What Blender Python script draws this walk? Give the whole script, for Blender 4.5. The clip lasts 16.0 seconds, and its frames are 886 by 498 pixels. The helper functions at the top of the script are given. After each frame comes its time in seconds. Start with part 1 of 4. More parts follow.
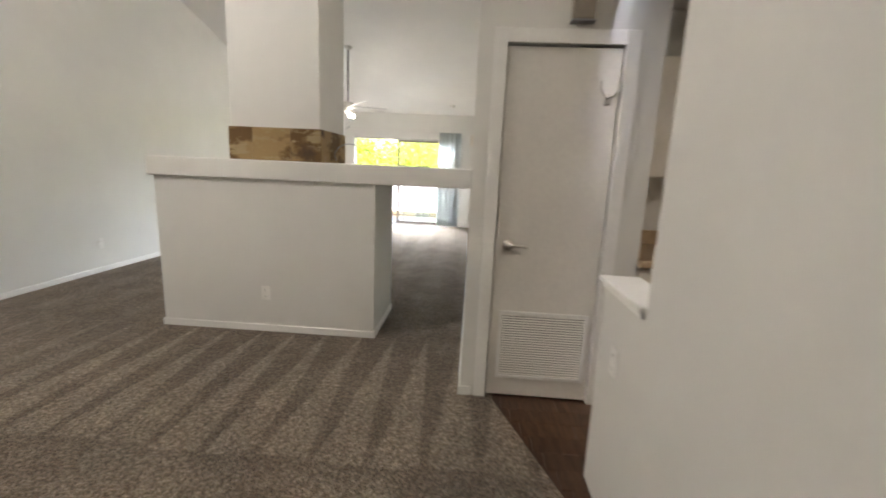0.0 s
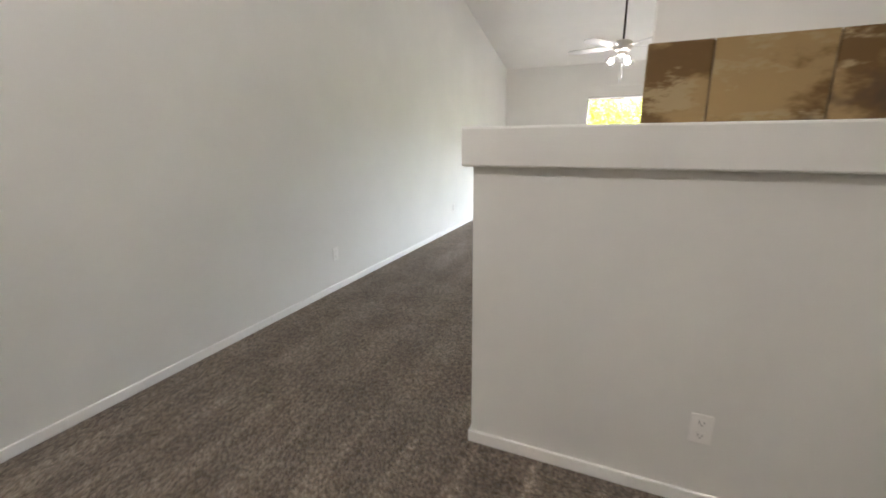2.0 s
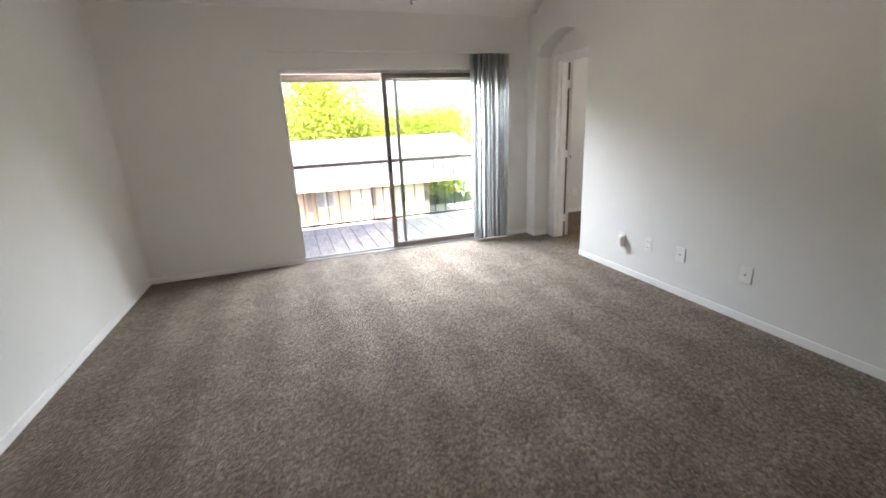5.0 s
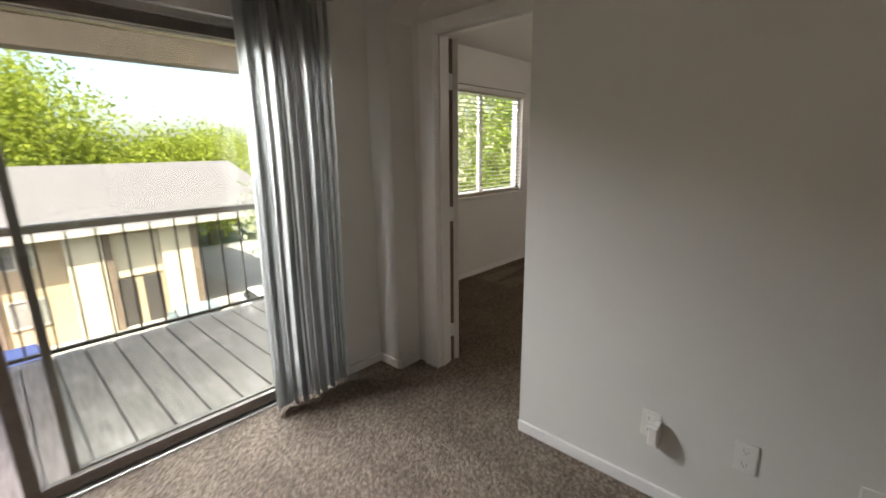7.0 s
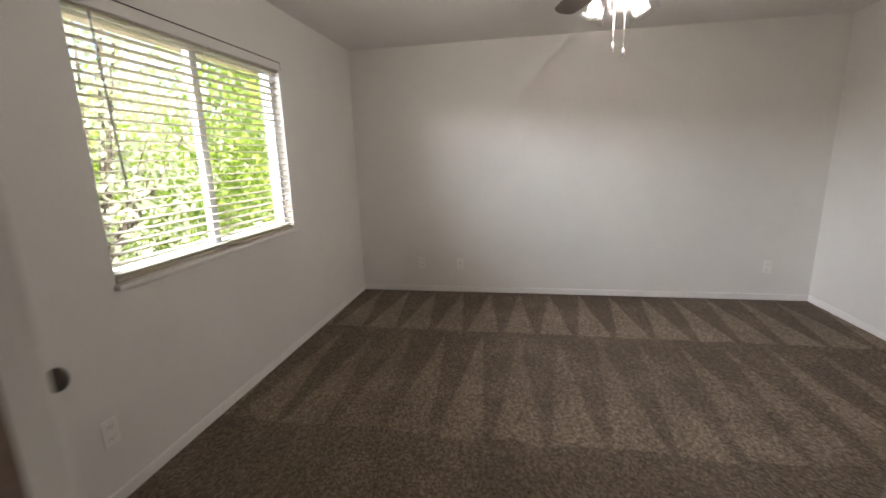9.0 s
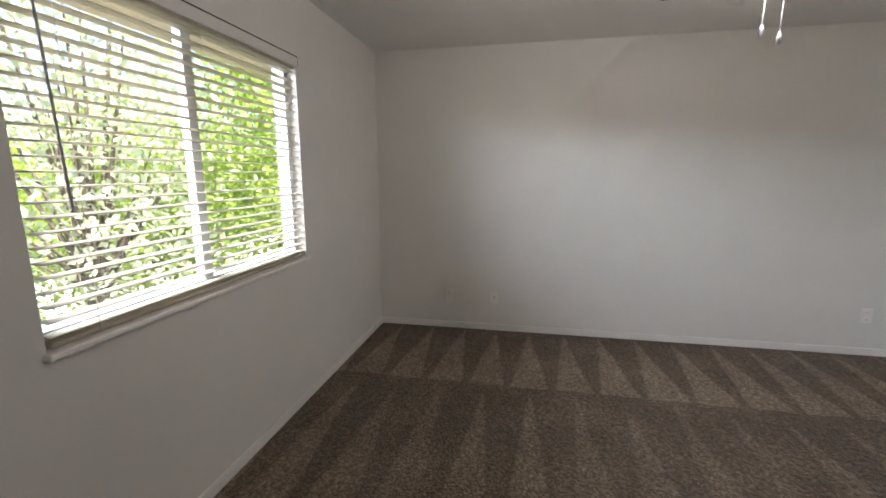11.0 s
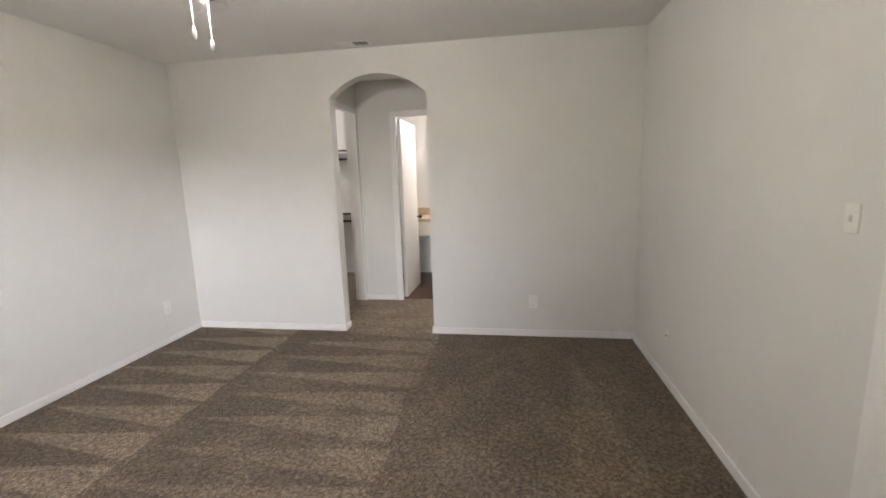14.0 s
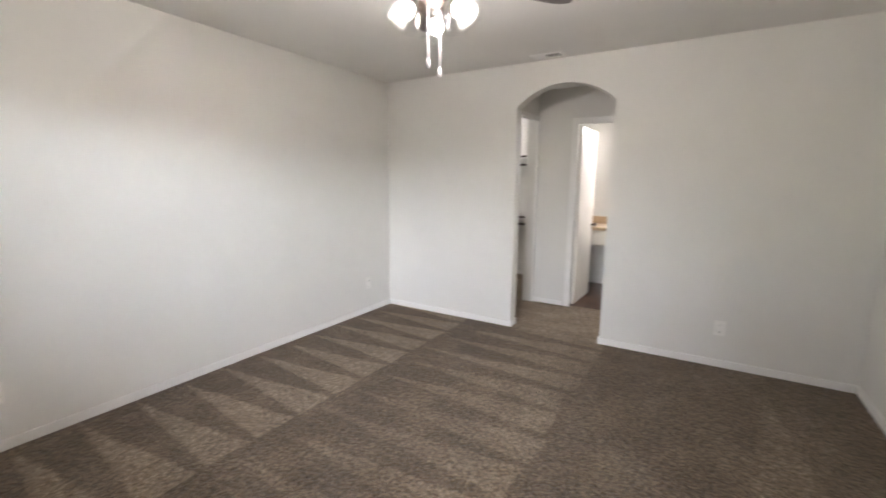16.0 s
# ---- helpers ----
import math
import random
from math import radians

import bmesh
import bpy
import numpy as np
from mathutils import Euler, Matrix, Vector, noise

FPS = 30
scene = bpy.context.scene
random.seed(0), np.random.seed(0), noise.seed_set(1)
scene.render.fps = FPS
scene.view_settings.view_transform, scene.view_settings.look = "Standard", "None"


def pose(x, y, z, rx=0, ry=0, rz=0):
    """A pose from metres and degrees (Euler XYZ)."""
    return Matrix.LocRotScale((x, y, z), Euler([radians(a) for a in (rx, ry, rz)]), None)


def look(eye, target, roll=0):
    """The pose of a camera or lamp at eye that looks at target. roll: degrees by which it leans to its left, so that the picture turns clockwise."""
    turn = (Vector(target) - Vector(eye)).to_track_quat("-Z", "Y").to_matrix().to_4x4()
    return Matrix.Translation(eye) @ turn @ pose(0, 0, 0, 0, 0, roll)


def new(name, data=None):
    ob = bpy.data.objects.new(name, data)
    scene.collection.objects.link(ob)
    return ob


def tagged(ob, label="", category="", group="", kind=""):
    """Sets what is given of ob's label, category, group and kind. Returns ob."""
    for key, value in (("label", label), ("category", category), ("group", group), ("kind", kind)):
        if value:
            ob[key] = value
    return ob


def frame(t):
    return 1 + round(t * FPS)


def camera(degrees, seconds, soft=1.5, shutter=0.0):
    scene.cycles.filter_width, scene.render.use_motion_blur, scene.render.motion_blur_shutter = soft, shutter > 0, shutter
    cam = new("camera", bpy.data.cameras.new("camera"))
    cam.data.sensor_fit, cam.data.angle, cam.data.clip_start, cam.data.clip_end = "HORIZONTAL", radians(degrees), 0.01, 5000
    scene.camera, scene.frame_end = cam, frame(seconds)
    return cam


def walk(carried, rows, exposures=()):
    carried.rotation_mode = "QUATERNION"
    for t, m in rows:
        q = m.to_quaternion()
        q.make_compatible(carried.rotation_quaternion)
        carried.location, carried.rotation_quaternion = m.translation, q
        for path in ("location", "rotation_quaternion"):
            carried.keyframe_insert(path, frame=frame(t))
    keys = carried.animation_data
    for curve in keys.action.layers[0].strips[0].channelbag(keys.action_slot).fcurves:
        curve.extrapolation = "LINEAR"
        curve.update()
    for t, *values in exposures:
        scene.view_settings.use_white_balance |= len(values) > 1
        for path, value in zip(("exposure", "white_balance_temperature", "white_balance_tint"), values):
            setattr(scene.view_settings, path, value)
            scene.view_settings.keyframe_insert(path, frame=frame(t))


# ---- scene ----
cam = camera(92.4, 16.0, 1.7, 0.3)
PATH = [
    (0, (0.428, 0.657, 1.383), (0.307, 2.617, 1.006), 2.5),
    (0.5, (0.192, 1.163, 1.369), (-0.383, 3.035, 0.963), 3.9),
    (1, (-0.23, 1.583, 1.354), (-1.188, 3.284, 0.914), 2.9),
    (1.5, (-0.86, 1.929, 1.372), (-1.877, 3.584, 0.898), 0.2),
    (2, (-1.494, 2.302, 1.343), (-2.282, 4.067, 0.832), -0.6),
    (2.5, (-2.068, 2.711, 1.345), (-2.552, 4.587, 0.846), -1.2),
    (3, (-2.412, 3.256, 1.338), (-2.582, 5.185, 0.838), -1.5),
    (3.2, (-2.469, 3.471, 1.346), (-2.573, 5.404, 0.847), -2.2),
    (5.3, (-2.347, 6.337, 1.422), (-1.555, 8.085, 0.857), -2.2),
    (5.5, (-2.258, 6.608, 1.434), (-1.35, 8.302, 0.881), -1.9),
    (6, (-1.944, 7.249, 1.44), (-0.855, 8.862, 0.979), -0.4),
    (6.5, (-1.596, 7.894, 1.395), (-0.375, 9.421, 0.976), 0.3),
    (7, (-1.247, 8.556, 1.416), (0.178, 9.881, 0.953), -0.7),
    (7.5, (-0.799, 9.064, 1.434), (0.797, 10.175, 0.968), -1.6),
    (7.8, (-0.513, 9.325, 1.415), (1.18, 10.293, 0.972), -0.8),
    (8, (-0.318, 9.477, 1.419), (1.42, 10.364, 0.979), -1.0),
    (8.2, (-0.17, 9.599, 1.427), (1.617, 10.384, 0.991), -1.0),
    (8.5, (0.041, 9.724, 1.433), (1.897, 10.326, 0.995), -1.9),
    (8.8, (0.270, 9.805, 1.395), (2.177, 10.226, 0.962), -1.9),
    (9, (0.462, 9.838, 1.378), (2.384, 10.191, 0.952), -1.7),
    (9.2, (0.656, 9.855, 1.413), (2.573, 10.205, 0.963), -1.3),
    (9.5, (0.811, 9.93, 1.398), (2.729, 10.325, 0.99), -0.8),
    (9.6, (0.867, 9.961, 1.417), (2.774, 10.398, 1.003), -1.0),
    (9.7, (0.877, 9.997, 1.397), (2.785, 10.464, 1.018), -0.7),
    (12, (1.192, 10.188, 1.389), (3.165, 10.278, 1.076), -0.4),
    (12.5, (1.32, 10.207, 1.357), (3.196, 9.572, 1.079), 0.1),
    (13, (1.518, 10.286, 1.366), (2.946, 8.908, 1.115), -0.7),
    (13.5, (1.617, 10.515, 1.373), (2.384, 8.691, 1.085), -3.0),
    (14, (1.699, 10.756, 1.379), (2.012, 8.811, 1.032), -1.8),
    (14.2, (1.78, 10.843, 1.366), (1.95, 8.878, 1.033), -1.3),
    (14.5, (1.745, 10.922, 1.386), (1.784, 8.949, 1.058), -2.3),
    (14.8, (1.752, 10.983, 1.383), (1.777, 9.006, 1.078), -1.5),
    (15, (1.721, 10.946, 1.393), (1.766, 8.972, 1.074), -1.9),
    (15.5, (1.651, 10.937, 1.376), (2.11, 9.013, 1.078), 0.2),
    (16, (1.697, 10.951, 1.379), (2.724, 9.264, 1.064), 0.4),
]
walk(cam, [(t, look(eye, target, roll)) for t, eye, target, roll in PATH],
     [(0.0, 4.35, 6300, 13), (1.2, 4.35, 6250, 14), (2.0, 4.25, 6100, 14), (3.2, 4.0, 6050, 14), (5.3, 3.1, 6300, 16), (6.0, 2.72, 6500, 16), (6.5, 2.1, 6900, 17), (7.0, 1.8, 7000, 18),
      (7.7, 1.75, 7000, 18), (8.0, 2.35, 7500, 24), (8.5, 2.6, 6900, 22), (9.2, 2.55, 6400, 18), (9.7, 2.6, 6300, 18), (11.8, 2.2, 6200, 18), (12.1, 2.35, 6200, 18), (12.6, 3.1, 6300, 18), (13.5, 3.2, 6350, 17), (14.6, 3.0, 6300, 18), (16.0, 3.22, 6200, 17)])

# ---- world and light ----
SUN_EL, SUN_AZ = radians(60), radians(205)
world = bpy.data.worlds.new("sky")
scene.world = world
world.use_nodes = True
wn = world.node_tree
wn.nodes.clear()
sky = wn.nodes.new("ShaderNodeTexSky")
sky.sky_type, sky.sun_disc, sky.sun_elevation, sky.sun_rotation = "NISHITA", False, SUN_EL, SUN_AZ
sky.air_density, sky.dust_density, sky.ozone_density = 1.0, 3.0, 1.0
bg = wn.nodes.new("ShaderNodeBackground")
bg.inputs["Strength"].default_value = 0.15
wo = wn.nodes.new("ShaderNodeOutputWorld")
wn.links.new(sky.outputs[0], bg.inputs[0])
wn.links.new(bg.outputs[0], wo.inputs[0])


def lamp(name, kind, place, power, colour, size=0.05, target=None):
    data = bpy.data.lights.new(name, kind)
    data.energy, data.color = power, colour
    ob = new(name, data)
    if kind == "SUN":
        data.angle = radians(size)
    elif kind == "AREA":
        data.shape, data.size, data.size_y = "RECTANGLE", size[0], size[1]
    else:
        data.shadow_soft_size = size
    ob.matrix_world = look(place, target) if target else Matrix.Translation(place)
    return ob


sun_way = Vector((math.sin(SUN_AZ) * math.cos(SUN_EL), math.cos(SUN_AZ) * math.cos(SUN_EL), math.sin(SUN_EL)))
lamp("sun", "SUN", sun_way * 60, 5.0, (1.0, 0.93, 0.82), 0.6, (0, 0, 0))
WARM, WHITE = (1.0, 0.86, 0.68), (1.0, 0.96, 0.91)
# Two unseen area lamps added outside the openings stand in for sky light.
lamp("slider_daylight", "AREA", (-0.90, 11.06, 2.19), 45, (0.86, 0.94, 1.0), (1.5, 0.44), (-0.65, 8.6, 0.0)).data.spread = radians(128)
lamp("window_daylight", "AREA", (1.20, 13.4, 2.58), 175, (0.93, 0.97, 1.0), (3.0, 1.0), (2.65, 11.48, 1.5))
lamp("living_fan_lamp", "POINT", (-1.75, 8.05, 2.10), 0.2, WHITE, 0.07)
lamp("bedroom_fan_lamp", "POINT", (2.69, 9.40, 1.99), 4.2, (1.0, 0.93, 0.83), 0.07)
lamp("kitchen_lamp", "AREA", (2.1, 1.6, 2.40), 0.65, WARM, (1.2, 0.4), (2.1, 1.6, 0))
# Added fill high over the entry, with no fixture there.
lamp("entry_fill", "POINT", (-2.8, 2.0, 3.65), 6.8, (1.0, 0.93, 0.84), 0.12)
lamp("bath_lamp", "AREA", (2.25, 5.05, 2.05), 2.8, WHITE, (0.6, 0.12), (2.5, 6.4, 0.4))
lamp("closet_lamp", "POINT", (3.95, 6.2, 2.25), 2.2, WHITE, 0.06)


# ---- materials ----
class Nodes:
    """A short way to write node trees."""

    def __init__(self, name):
        self.mat = bpy.data.materials.new(name)
        self.mat.use_nodes = True
        self.tree = self.mat.node_tree
        self.bsdf = self.tree.nodes["Principled BSDF"]
        self.geo = self.add("ShaderNodeNewGeometry")

    def add(self, kind, operation="", use_clamp=False, data_type="", blend_type="", interpolation_type=""):
        node = self.tree.nodes.new(kind)
        if operation:
            node.operation = operation
        if use_clamp:
            node.use_clamp = True
        if data_type:
            node.data_type, node.blend_type = data_type, blend_type
        if interpolation_type:
            node.interpolation_type = interpolation_type
        return node

    def put(self, socket, value):
        if isinstance(value, bpy.types.NodeSocket):
            self.tree.links.new(value, socket)
        elif isinstance(value, tuple) and len(value) == 3 and socket.type == "RGBA":
            socket.default_value = (*value, 1)
        else:
            socket.default_value = value

    def math(self, op, a, b=0.0, c=0.0, clamp=False):
        node = self.add("ShaderNodeMath", operation=op, use_clamp=clamp)
        for socket, value in zip(node.inputs, (a, b, c)):
            self.put(socket, value)
        return node.outputs[0]

    def mix(self, fac, a, b, blend="MIX"):
        node = self.add("ShaderNodeMix", data_type="RGBA", blend_type=blend)
        self.put(node.inputs[0], fac)
        self.put(node.inputs[6], a)
        self.put(node.inputs[7], b)
        return node.outputs[2]

    def noise(self, scale, detail=3.0, rough=0.55, stretch=None, coord=None):
        node = self.add("ShaderNodeTexNoise")
        node.inputs["Scale"].default_value, node.inputs["Detail"].default_value, node.inputs["Roughness"].default_value = scale, detail, rough
        place = coord or self.geo.outputs["Position"]
        if stretch:
            way = self.add("ShaderNodeMapping")
            way.inputs["Scale"].default_value = stretch
            self.tree.links.new(place, way.inputs["Vector"])
            place = way.outputs[0]
        self.tree.links.new(place, node.inputs["Vector"])
        return node.outputs["Fac"]

    def ramp(self, fac, lo, hi):
        node = self.add("ShaderNodeMapRange", interpolation_type="SMOOTHSTEP")
        self.put(node.inputs[0], fac)
        node.inputs[1].default_value, node.inputs[2].default_value = lo, hi
        return node.outputs[0]

    def bump(self, height, strength, distance):
        node = self.add("ShaderNodeBump")
        self.put(node.inputs["Height"], height)
        node.inputs["Strength"].default_value, node.inputs["Distance"].default_value = strength, distance
        self.tree.links.new(node.outputs[0], self.bsdf.inputs["Normal"])

    def xyz(self):
        node = self.add("ShaderNodeSeparateXYZ")
        self.tree.links.new(self.geo.outputs["Position"], node.inputs[0])
        return node.outputs

    def object_random(self):
        return self.add("ShaderNodeObjectInfo").outputs["Random"]

    def done(self, colour=None, rough=0.5, metal=0.0, spec=0.5):
        if colour is not None:
            self.put(self.bsdf.inputs["Base Color"], colour)
        self.put(self.bsdf.inputs["Roughness"], rough)
        self.put(self.bsdf.inputs["Metallic"], metal)
        self.put(self.bsdf.inputs["Specular IOR Level"], spec)
        return self.mat


def plain(name, colour, rough=0.5, metal=0.0, vary=0.10, scale=6.0, bump=0.0, bump_scale=120.0, stretch=None):
    n = Nodes(name)
    dark = tuple(c * (1 - vary) for c in colour)
    light = tuple(min(1, c * (1 + vary * 0.6)) for c in colour)
    blot = n.math("MULTIPLY_ADD", n.noise(scale, 4, 0.6, stretch), 0.65, n.math("MULTIPLY", n.noise(scale * 14, 2, 0.5, stretch), 0.35))
    col = n.mix(n.ramp(blot, 0.35, 0.65), dark, light)
    if bump:
        n.bump(n.noise(bump_scale, 3, 0.6), bump, 0.004)
    return n.done(col, n.math("MULTIPLY_ADD", n.noise(scale * 3), 0.16, rough - 0.08, clamp=True), metal)


def carpet(name, pattern, low, high_nap):
    n = Nodes(name)
    x, y, z = n.xyz()
    wob = n.math("MULTIPLY", n.math("SUBTRACT", n.noise(2.2, 2), 0.5), 0.22)
    mask = pattern(n, x, y, wob)
    fibre = n.noise(120, 3, 0.75)
    tuft = n.add("ShaderNodeTexVoronoi")
    tuft.inputs["Scale"].default_value = 72
    warp = n.add("ShaderNodeVectorMath", operation="ADD")
    n.tree.links.new(n.geo.outputs["Position"], warp.inputs[0])
    n.tree.links.new(n.math("MULTIPLY", n.noise(55, 3, 0.6), 0.022), warp.inputs[1])
    n.tree.links.new(warp.outputs[0], tuft.inputs["Vector"])
    foot = n.ramp(n.noise(3.1, 4, 0.65), 0.40, 0.66)
    nap = n.math("ADD", n.math("MULTIPLY", mask, 0.72), n.math("MULTIPLY", foot, 0.30), clamp=True)
    base = n.mix(nap, low, high_nap)
    speck = n.mix(n.ramp(n.noise(40, 6, 0.85), 0.41, 0.59), (0.70, 0.68, 0.66), (1.30, 1.30, 1.30))
    col = n.mix(1.0, base, speck, "MULTIPLY")
    pile = n.add("ShaderNodeSeparateColor")
    n.tree.links.new(tuft.outputs["Color"], pile.inputs[0])
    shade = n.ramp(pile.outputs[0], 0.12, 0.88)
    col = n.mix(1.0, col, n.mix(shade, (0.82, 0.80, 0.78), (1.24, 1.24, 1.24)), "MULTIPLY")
    # Colour darkened between tufts for the shade deep in the pile.
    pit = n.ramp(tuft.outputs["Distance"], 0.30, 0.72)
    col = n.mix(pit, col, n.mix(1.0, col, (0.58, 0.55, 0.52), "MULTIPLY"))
    high = n.math("SUBTRACT", n.math("MULTIPLY_ADD", fibre, 0.6, n.math("MULTIPLY_ADD", shade, 0.5, n.math("MULTIPLY", n.noise(30, 4), 0.7))), n.math("MULTIPLY", pit, 1.0))
    n.bump(high, 1.0, 0.018)
    n.bsdf.inputs["Sheen Weight"].default_value = 0.2
    n.bsdf.inputs["Sheen Roughness"].default_value = 0.5
    return n.done(col, 0.95, 0.0, 0.1)


def wedges(n, along, across, start, length, period, wob):
    """Vacuum marks: light wedges that widen from start over length, one every period."""
    s = n.math("DIVIDE", n.math("SUBTRACT", along, start), length)
    inside = n.math("MULTIPLY", n.math("GREATER_THAN", s, 0.0), n.math("LESS_THAN", s, 1.0))
    u = n.math("FRACT", n.math("ADD", n.math("DIVIDE", across, period), n.math("MULTIPLY", wob, 0.6)))
    u = n.math("MULTIPLY", n.math("ABSOLUTE", n.math("SUBTRACT", u, 0.5)), 2.0)
    lit = n.ramp(n.math("SUBTRACT", n.math("MULTIPLY", s, 0.85), u), -0.10, 0.10)
    return n.math("MULTIPLY", lit, inside)


def nap_living(n, x, y, wob):
    back = n.math("MULTIPLY", y, -1.0)
    a = wedges(n, n.math("ADD", back, wob), x, -3.95, 1.55, 0.27, wob)
    a = n.math("MULTIPLY", a, n.math("MULTIPLY_ADD", n.ramp(x, -2.9, -1.5), 0.6, 0.4))
    u = n.math("FRACT", n.math("ADD", n.math("DIVIDE", x, 0.42), wob))
    lane = n.math("MULTIPLY", n.ramp(n.math("ABSOLUTE", n.math("SUBTRACT", u, 0.5)), 0.12, 0.38), n.math("MULTIPLY", n.noise(1.4, 3, 0.6, (2.0, 0.5, 1)), 0.6))
    lane = n.math("MULTIPLY", lane, n.math("GREATER_THAN", y, 4.0))
    near = n.math("MULTIPLY", n.ramp(n.math("ADD", back, n.math("MULTIPLY", wob, 3.0)), -2.6, -2.1), n.ramp(n.noise(1.7, 3), 0.35, 0.6))
    return n.math("ADD", n.math("ADD", a, n.math("MULTIPLY", near, 0.85)), n.math("ADD", lane, 0.12), clamp=True)


def nap_bedroom_hall_light(n, x, y, wob):
    west = n.math("MULTIPLY", x, -1.0)
    a = wedges(n, n.math("ADD", west, n.math("MULTIPLY", wob, 0.3)), y, -4.62, 0.98, 0.285, wob)
    b = wedges(n, n.math("ADD", west, wob), y, -3.58, 1.25, 0.285, wob)
    edge = wedges(n, n.math("ADD", y, n.math("MULTIPLY", wob, 0.5)), n.math("ADD", x, -0.965), 7.60, 1.75, 0.55, n.math("MULTIPLY", wob, 0.15))
    edge = n.math("MULTIPLY", edge, n.math("LESS_THAN", n.math("ABSOLUTE", n.math("SUBTRACT", x, 1.24)), 0.275))
    far = n.math("MULTIPLY", n.ramp(n.math("ADD", west, n.math("MULTIPLY", wob, 4.0)), -3.2, -1.7), 0.22)
    # Past the arch the carpet is coloured lighter for light in the hall.
    far = n.math("ADD", far, n.math("ADD", n.math("MULTIPLY", edge, 0.45), n.math("MULTIPLY", n.math("LESS_THAN", n.math("ADD", y, wob), 7.24), 0.75)))
    return n.math("ADD", n.math("ADD", a, n.math("MULTIPLY", b, n.math("MULTIPLY_ADD", n.ramp(n.noise(0.9, 2), 0.35, 0.65), 0.45, 0.40))), far, clamp=True)


def painted_wall(name, colour, strength=0.10):
    n = Nodes(name)
    blot = n.noise(1.3, 4, 0.6)
    dark = tuple(c * 0.955 for c in colour)
    col = n.mix(n.ramp(blot, 0.35, 0.7), dark, colour)
    scuff = n.ramp(n.noise(7.0, 5, 0.7), 0.62, 0.80)
    col = n.mix(n.math("MULTIPLY", scuff, 0.10), col, tuple(c * 0.8 for c in colour))
    n.bump(n.math("ADD", n.noise(85, 3, 0.6), n.math("MULTIPLY", n.noise(9, 2), 0.6)), strength, 0.006)
    return n.done(col, n.math("MULTIPLY_ADD", n.noise(5), 0.15, 0.58), 0.0, 0.35)


def glass_pane(name, tint=(0.95, 0.98, 0.96)):
    n = Nodes(name)
    t = n.tree
    t.nodes.remove(n.bsdf)
    clear, shine = n.add("ShaderNodeBsdfTransparent"), n.add("ShaderNodeBsdfGlossy")
    clear.inputs[0].default_value, shine.inputs["Roughness"].default_value = (*tint, 1), 0.02
    both = n.add("ShaderNodeMixShader")
    both.inputs[0].default_value = 0.045
    t.links.new(clear.outputs[0], both.inputs[1])
    t.links.new(shine.outputs[0], both.inputs[2])
    t.links.new(both.outputs[0], t.nodes["Material Output"].inputs[0])
    return n.mat


def glow(name, colour, strength):
    n = Nodes(name)
    n.bsdf.inputs["Emission Color"].default_value = (*colour, 1)
    n.bsdf.inputs["Emission Strength"].default_value = strength
    return n.done(colour, 0.4)


def slate(name):
    n = Nodes(name)
    r = n.object_random()
    shift = n.add("ShaderNodeVectorMath", operation="ADD")
    n.tree.links.new(n.geo.outputs["Position"], shift.inputs[0])
    n.tree.links.new(n.math("MULTIPLY", r, 7.0), shift.inputs[1])
    c = shift.outputs[0]
    veins = n.ramp(n.noise(2.6, 6, 0.60, (1, 1, 1.7), c), 0.44, 0.54)
    col = n.mix(veins, (0.145, 0.084, 0.030), (0.33, 0.225, 0.100))
    col = n.mix(n.ramp(n.noise(4.2, 6, 0.65, (1, 1, 2.2), c), 0.54, 0.62), col, (0.36, 0.275, 0.15))
    col = n.mix(n.ramp(n.noise(3.2, 4, 0.6, None, c), 0.58, 0.70), col, (0.085, 0.052, 0.030))
    n.bump(n.noise(22, 5, 0.6, None, c), 0.25, 0.01)
    return n.done(col, 0.62, 0.0, 0.25)


def planks(name, dark, light, rough, grain=(1, 14, 14)):
    n = Nodes(name)
    r = n.object_random()
    shift = n.add("ShaderNodeVectorMath", operation="ADD")
    n.tree.links.new(n.geo.outputs["Position"], shift.inputs[0])
    n.tree.links.new(n.math("MULTIPLY", r, 11.0), shift.inputs[1])
    g = n.noise(4.0, 6, 0.6, grain, shift.outputs[0])
    col = n.mix(n.ramp(g, 0.3, 0.7), dark, light)
    col = n.mix(n.math("MULTIPLY", r, 0.45), col, tuple(c * 0.7 for c in dark))
    col = n.mix(n.math("MULTIPLY", n.ramp(n.noise(2.6, 4, 0.65), 0.5, 0.75), 0.4), col, tuple(min(1, c * 1.5) for c in light))
    n.bump(g, 0.3, 0.004)
    return n.done(col, rough, 0.0, 0.4)


def cloth(name, colour, share, rough=0.8):
    """Thin stuff that lets some light through."""
    n = Nodes(name)
    col = n.mix(n.ramp(n.noise(12, 3, 0.6, (6, 6, 0.4)), 0.3, 0.7), tuple(c * 0.93 for c in colour), colour)
    n.bump(n.noise(420, 2), 0.15, 0.002)
    n.done(col, rough, 0.0, 0.25)
    t = n.tree
    through_it, both = n.add("ShaderNodeBsdfTranslucent"), n.add("ShaderNodeMixShader")
    t.links.new(col, through_it.inputs[0])
    both.inputs[0].default_value = share
    t.links.new(n.bsdf.outputs[0], both.inputs[1])
    t.links.new(through_it.outputs[0], both.inputs[2])
    t.links.new(both.outputs[0], t.nodes["Material Output"].inputs[0])
    return n.mat


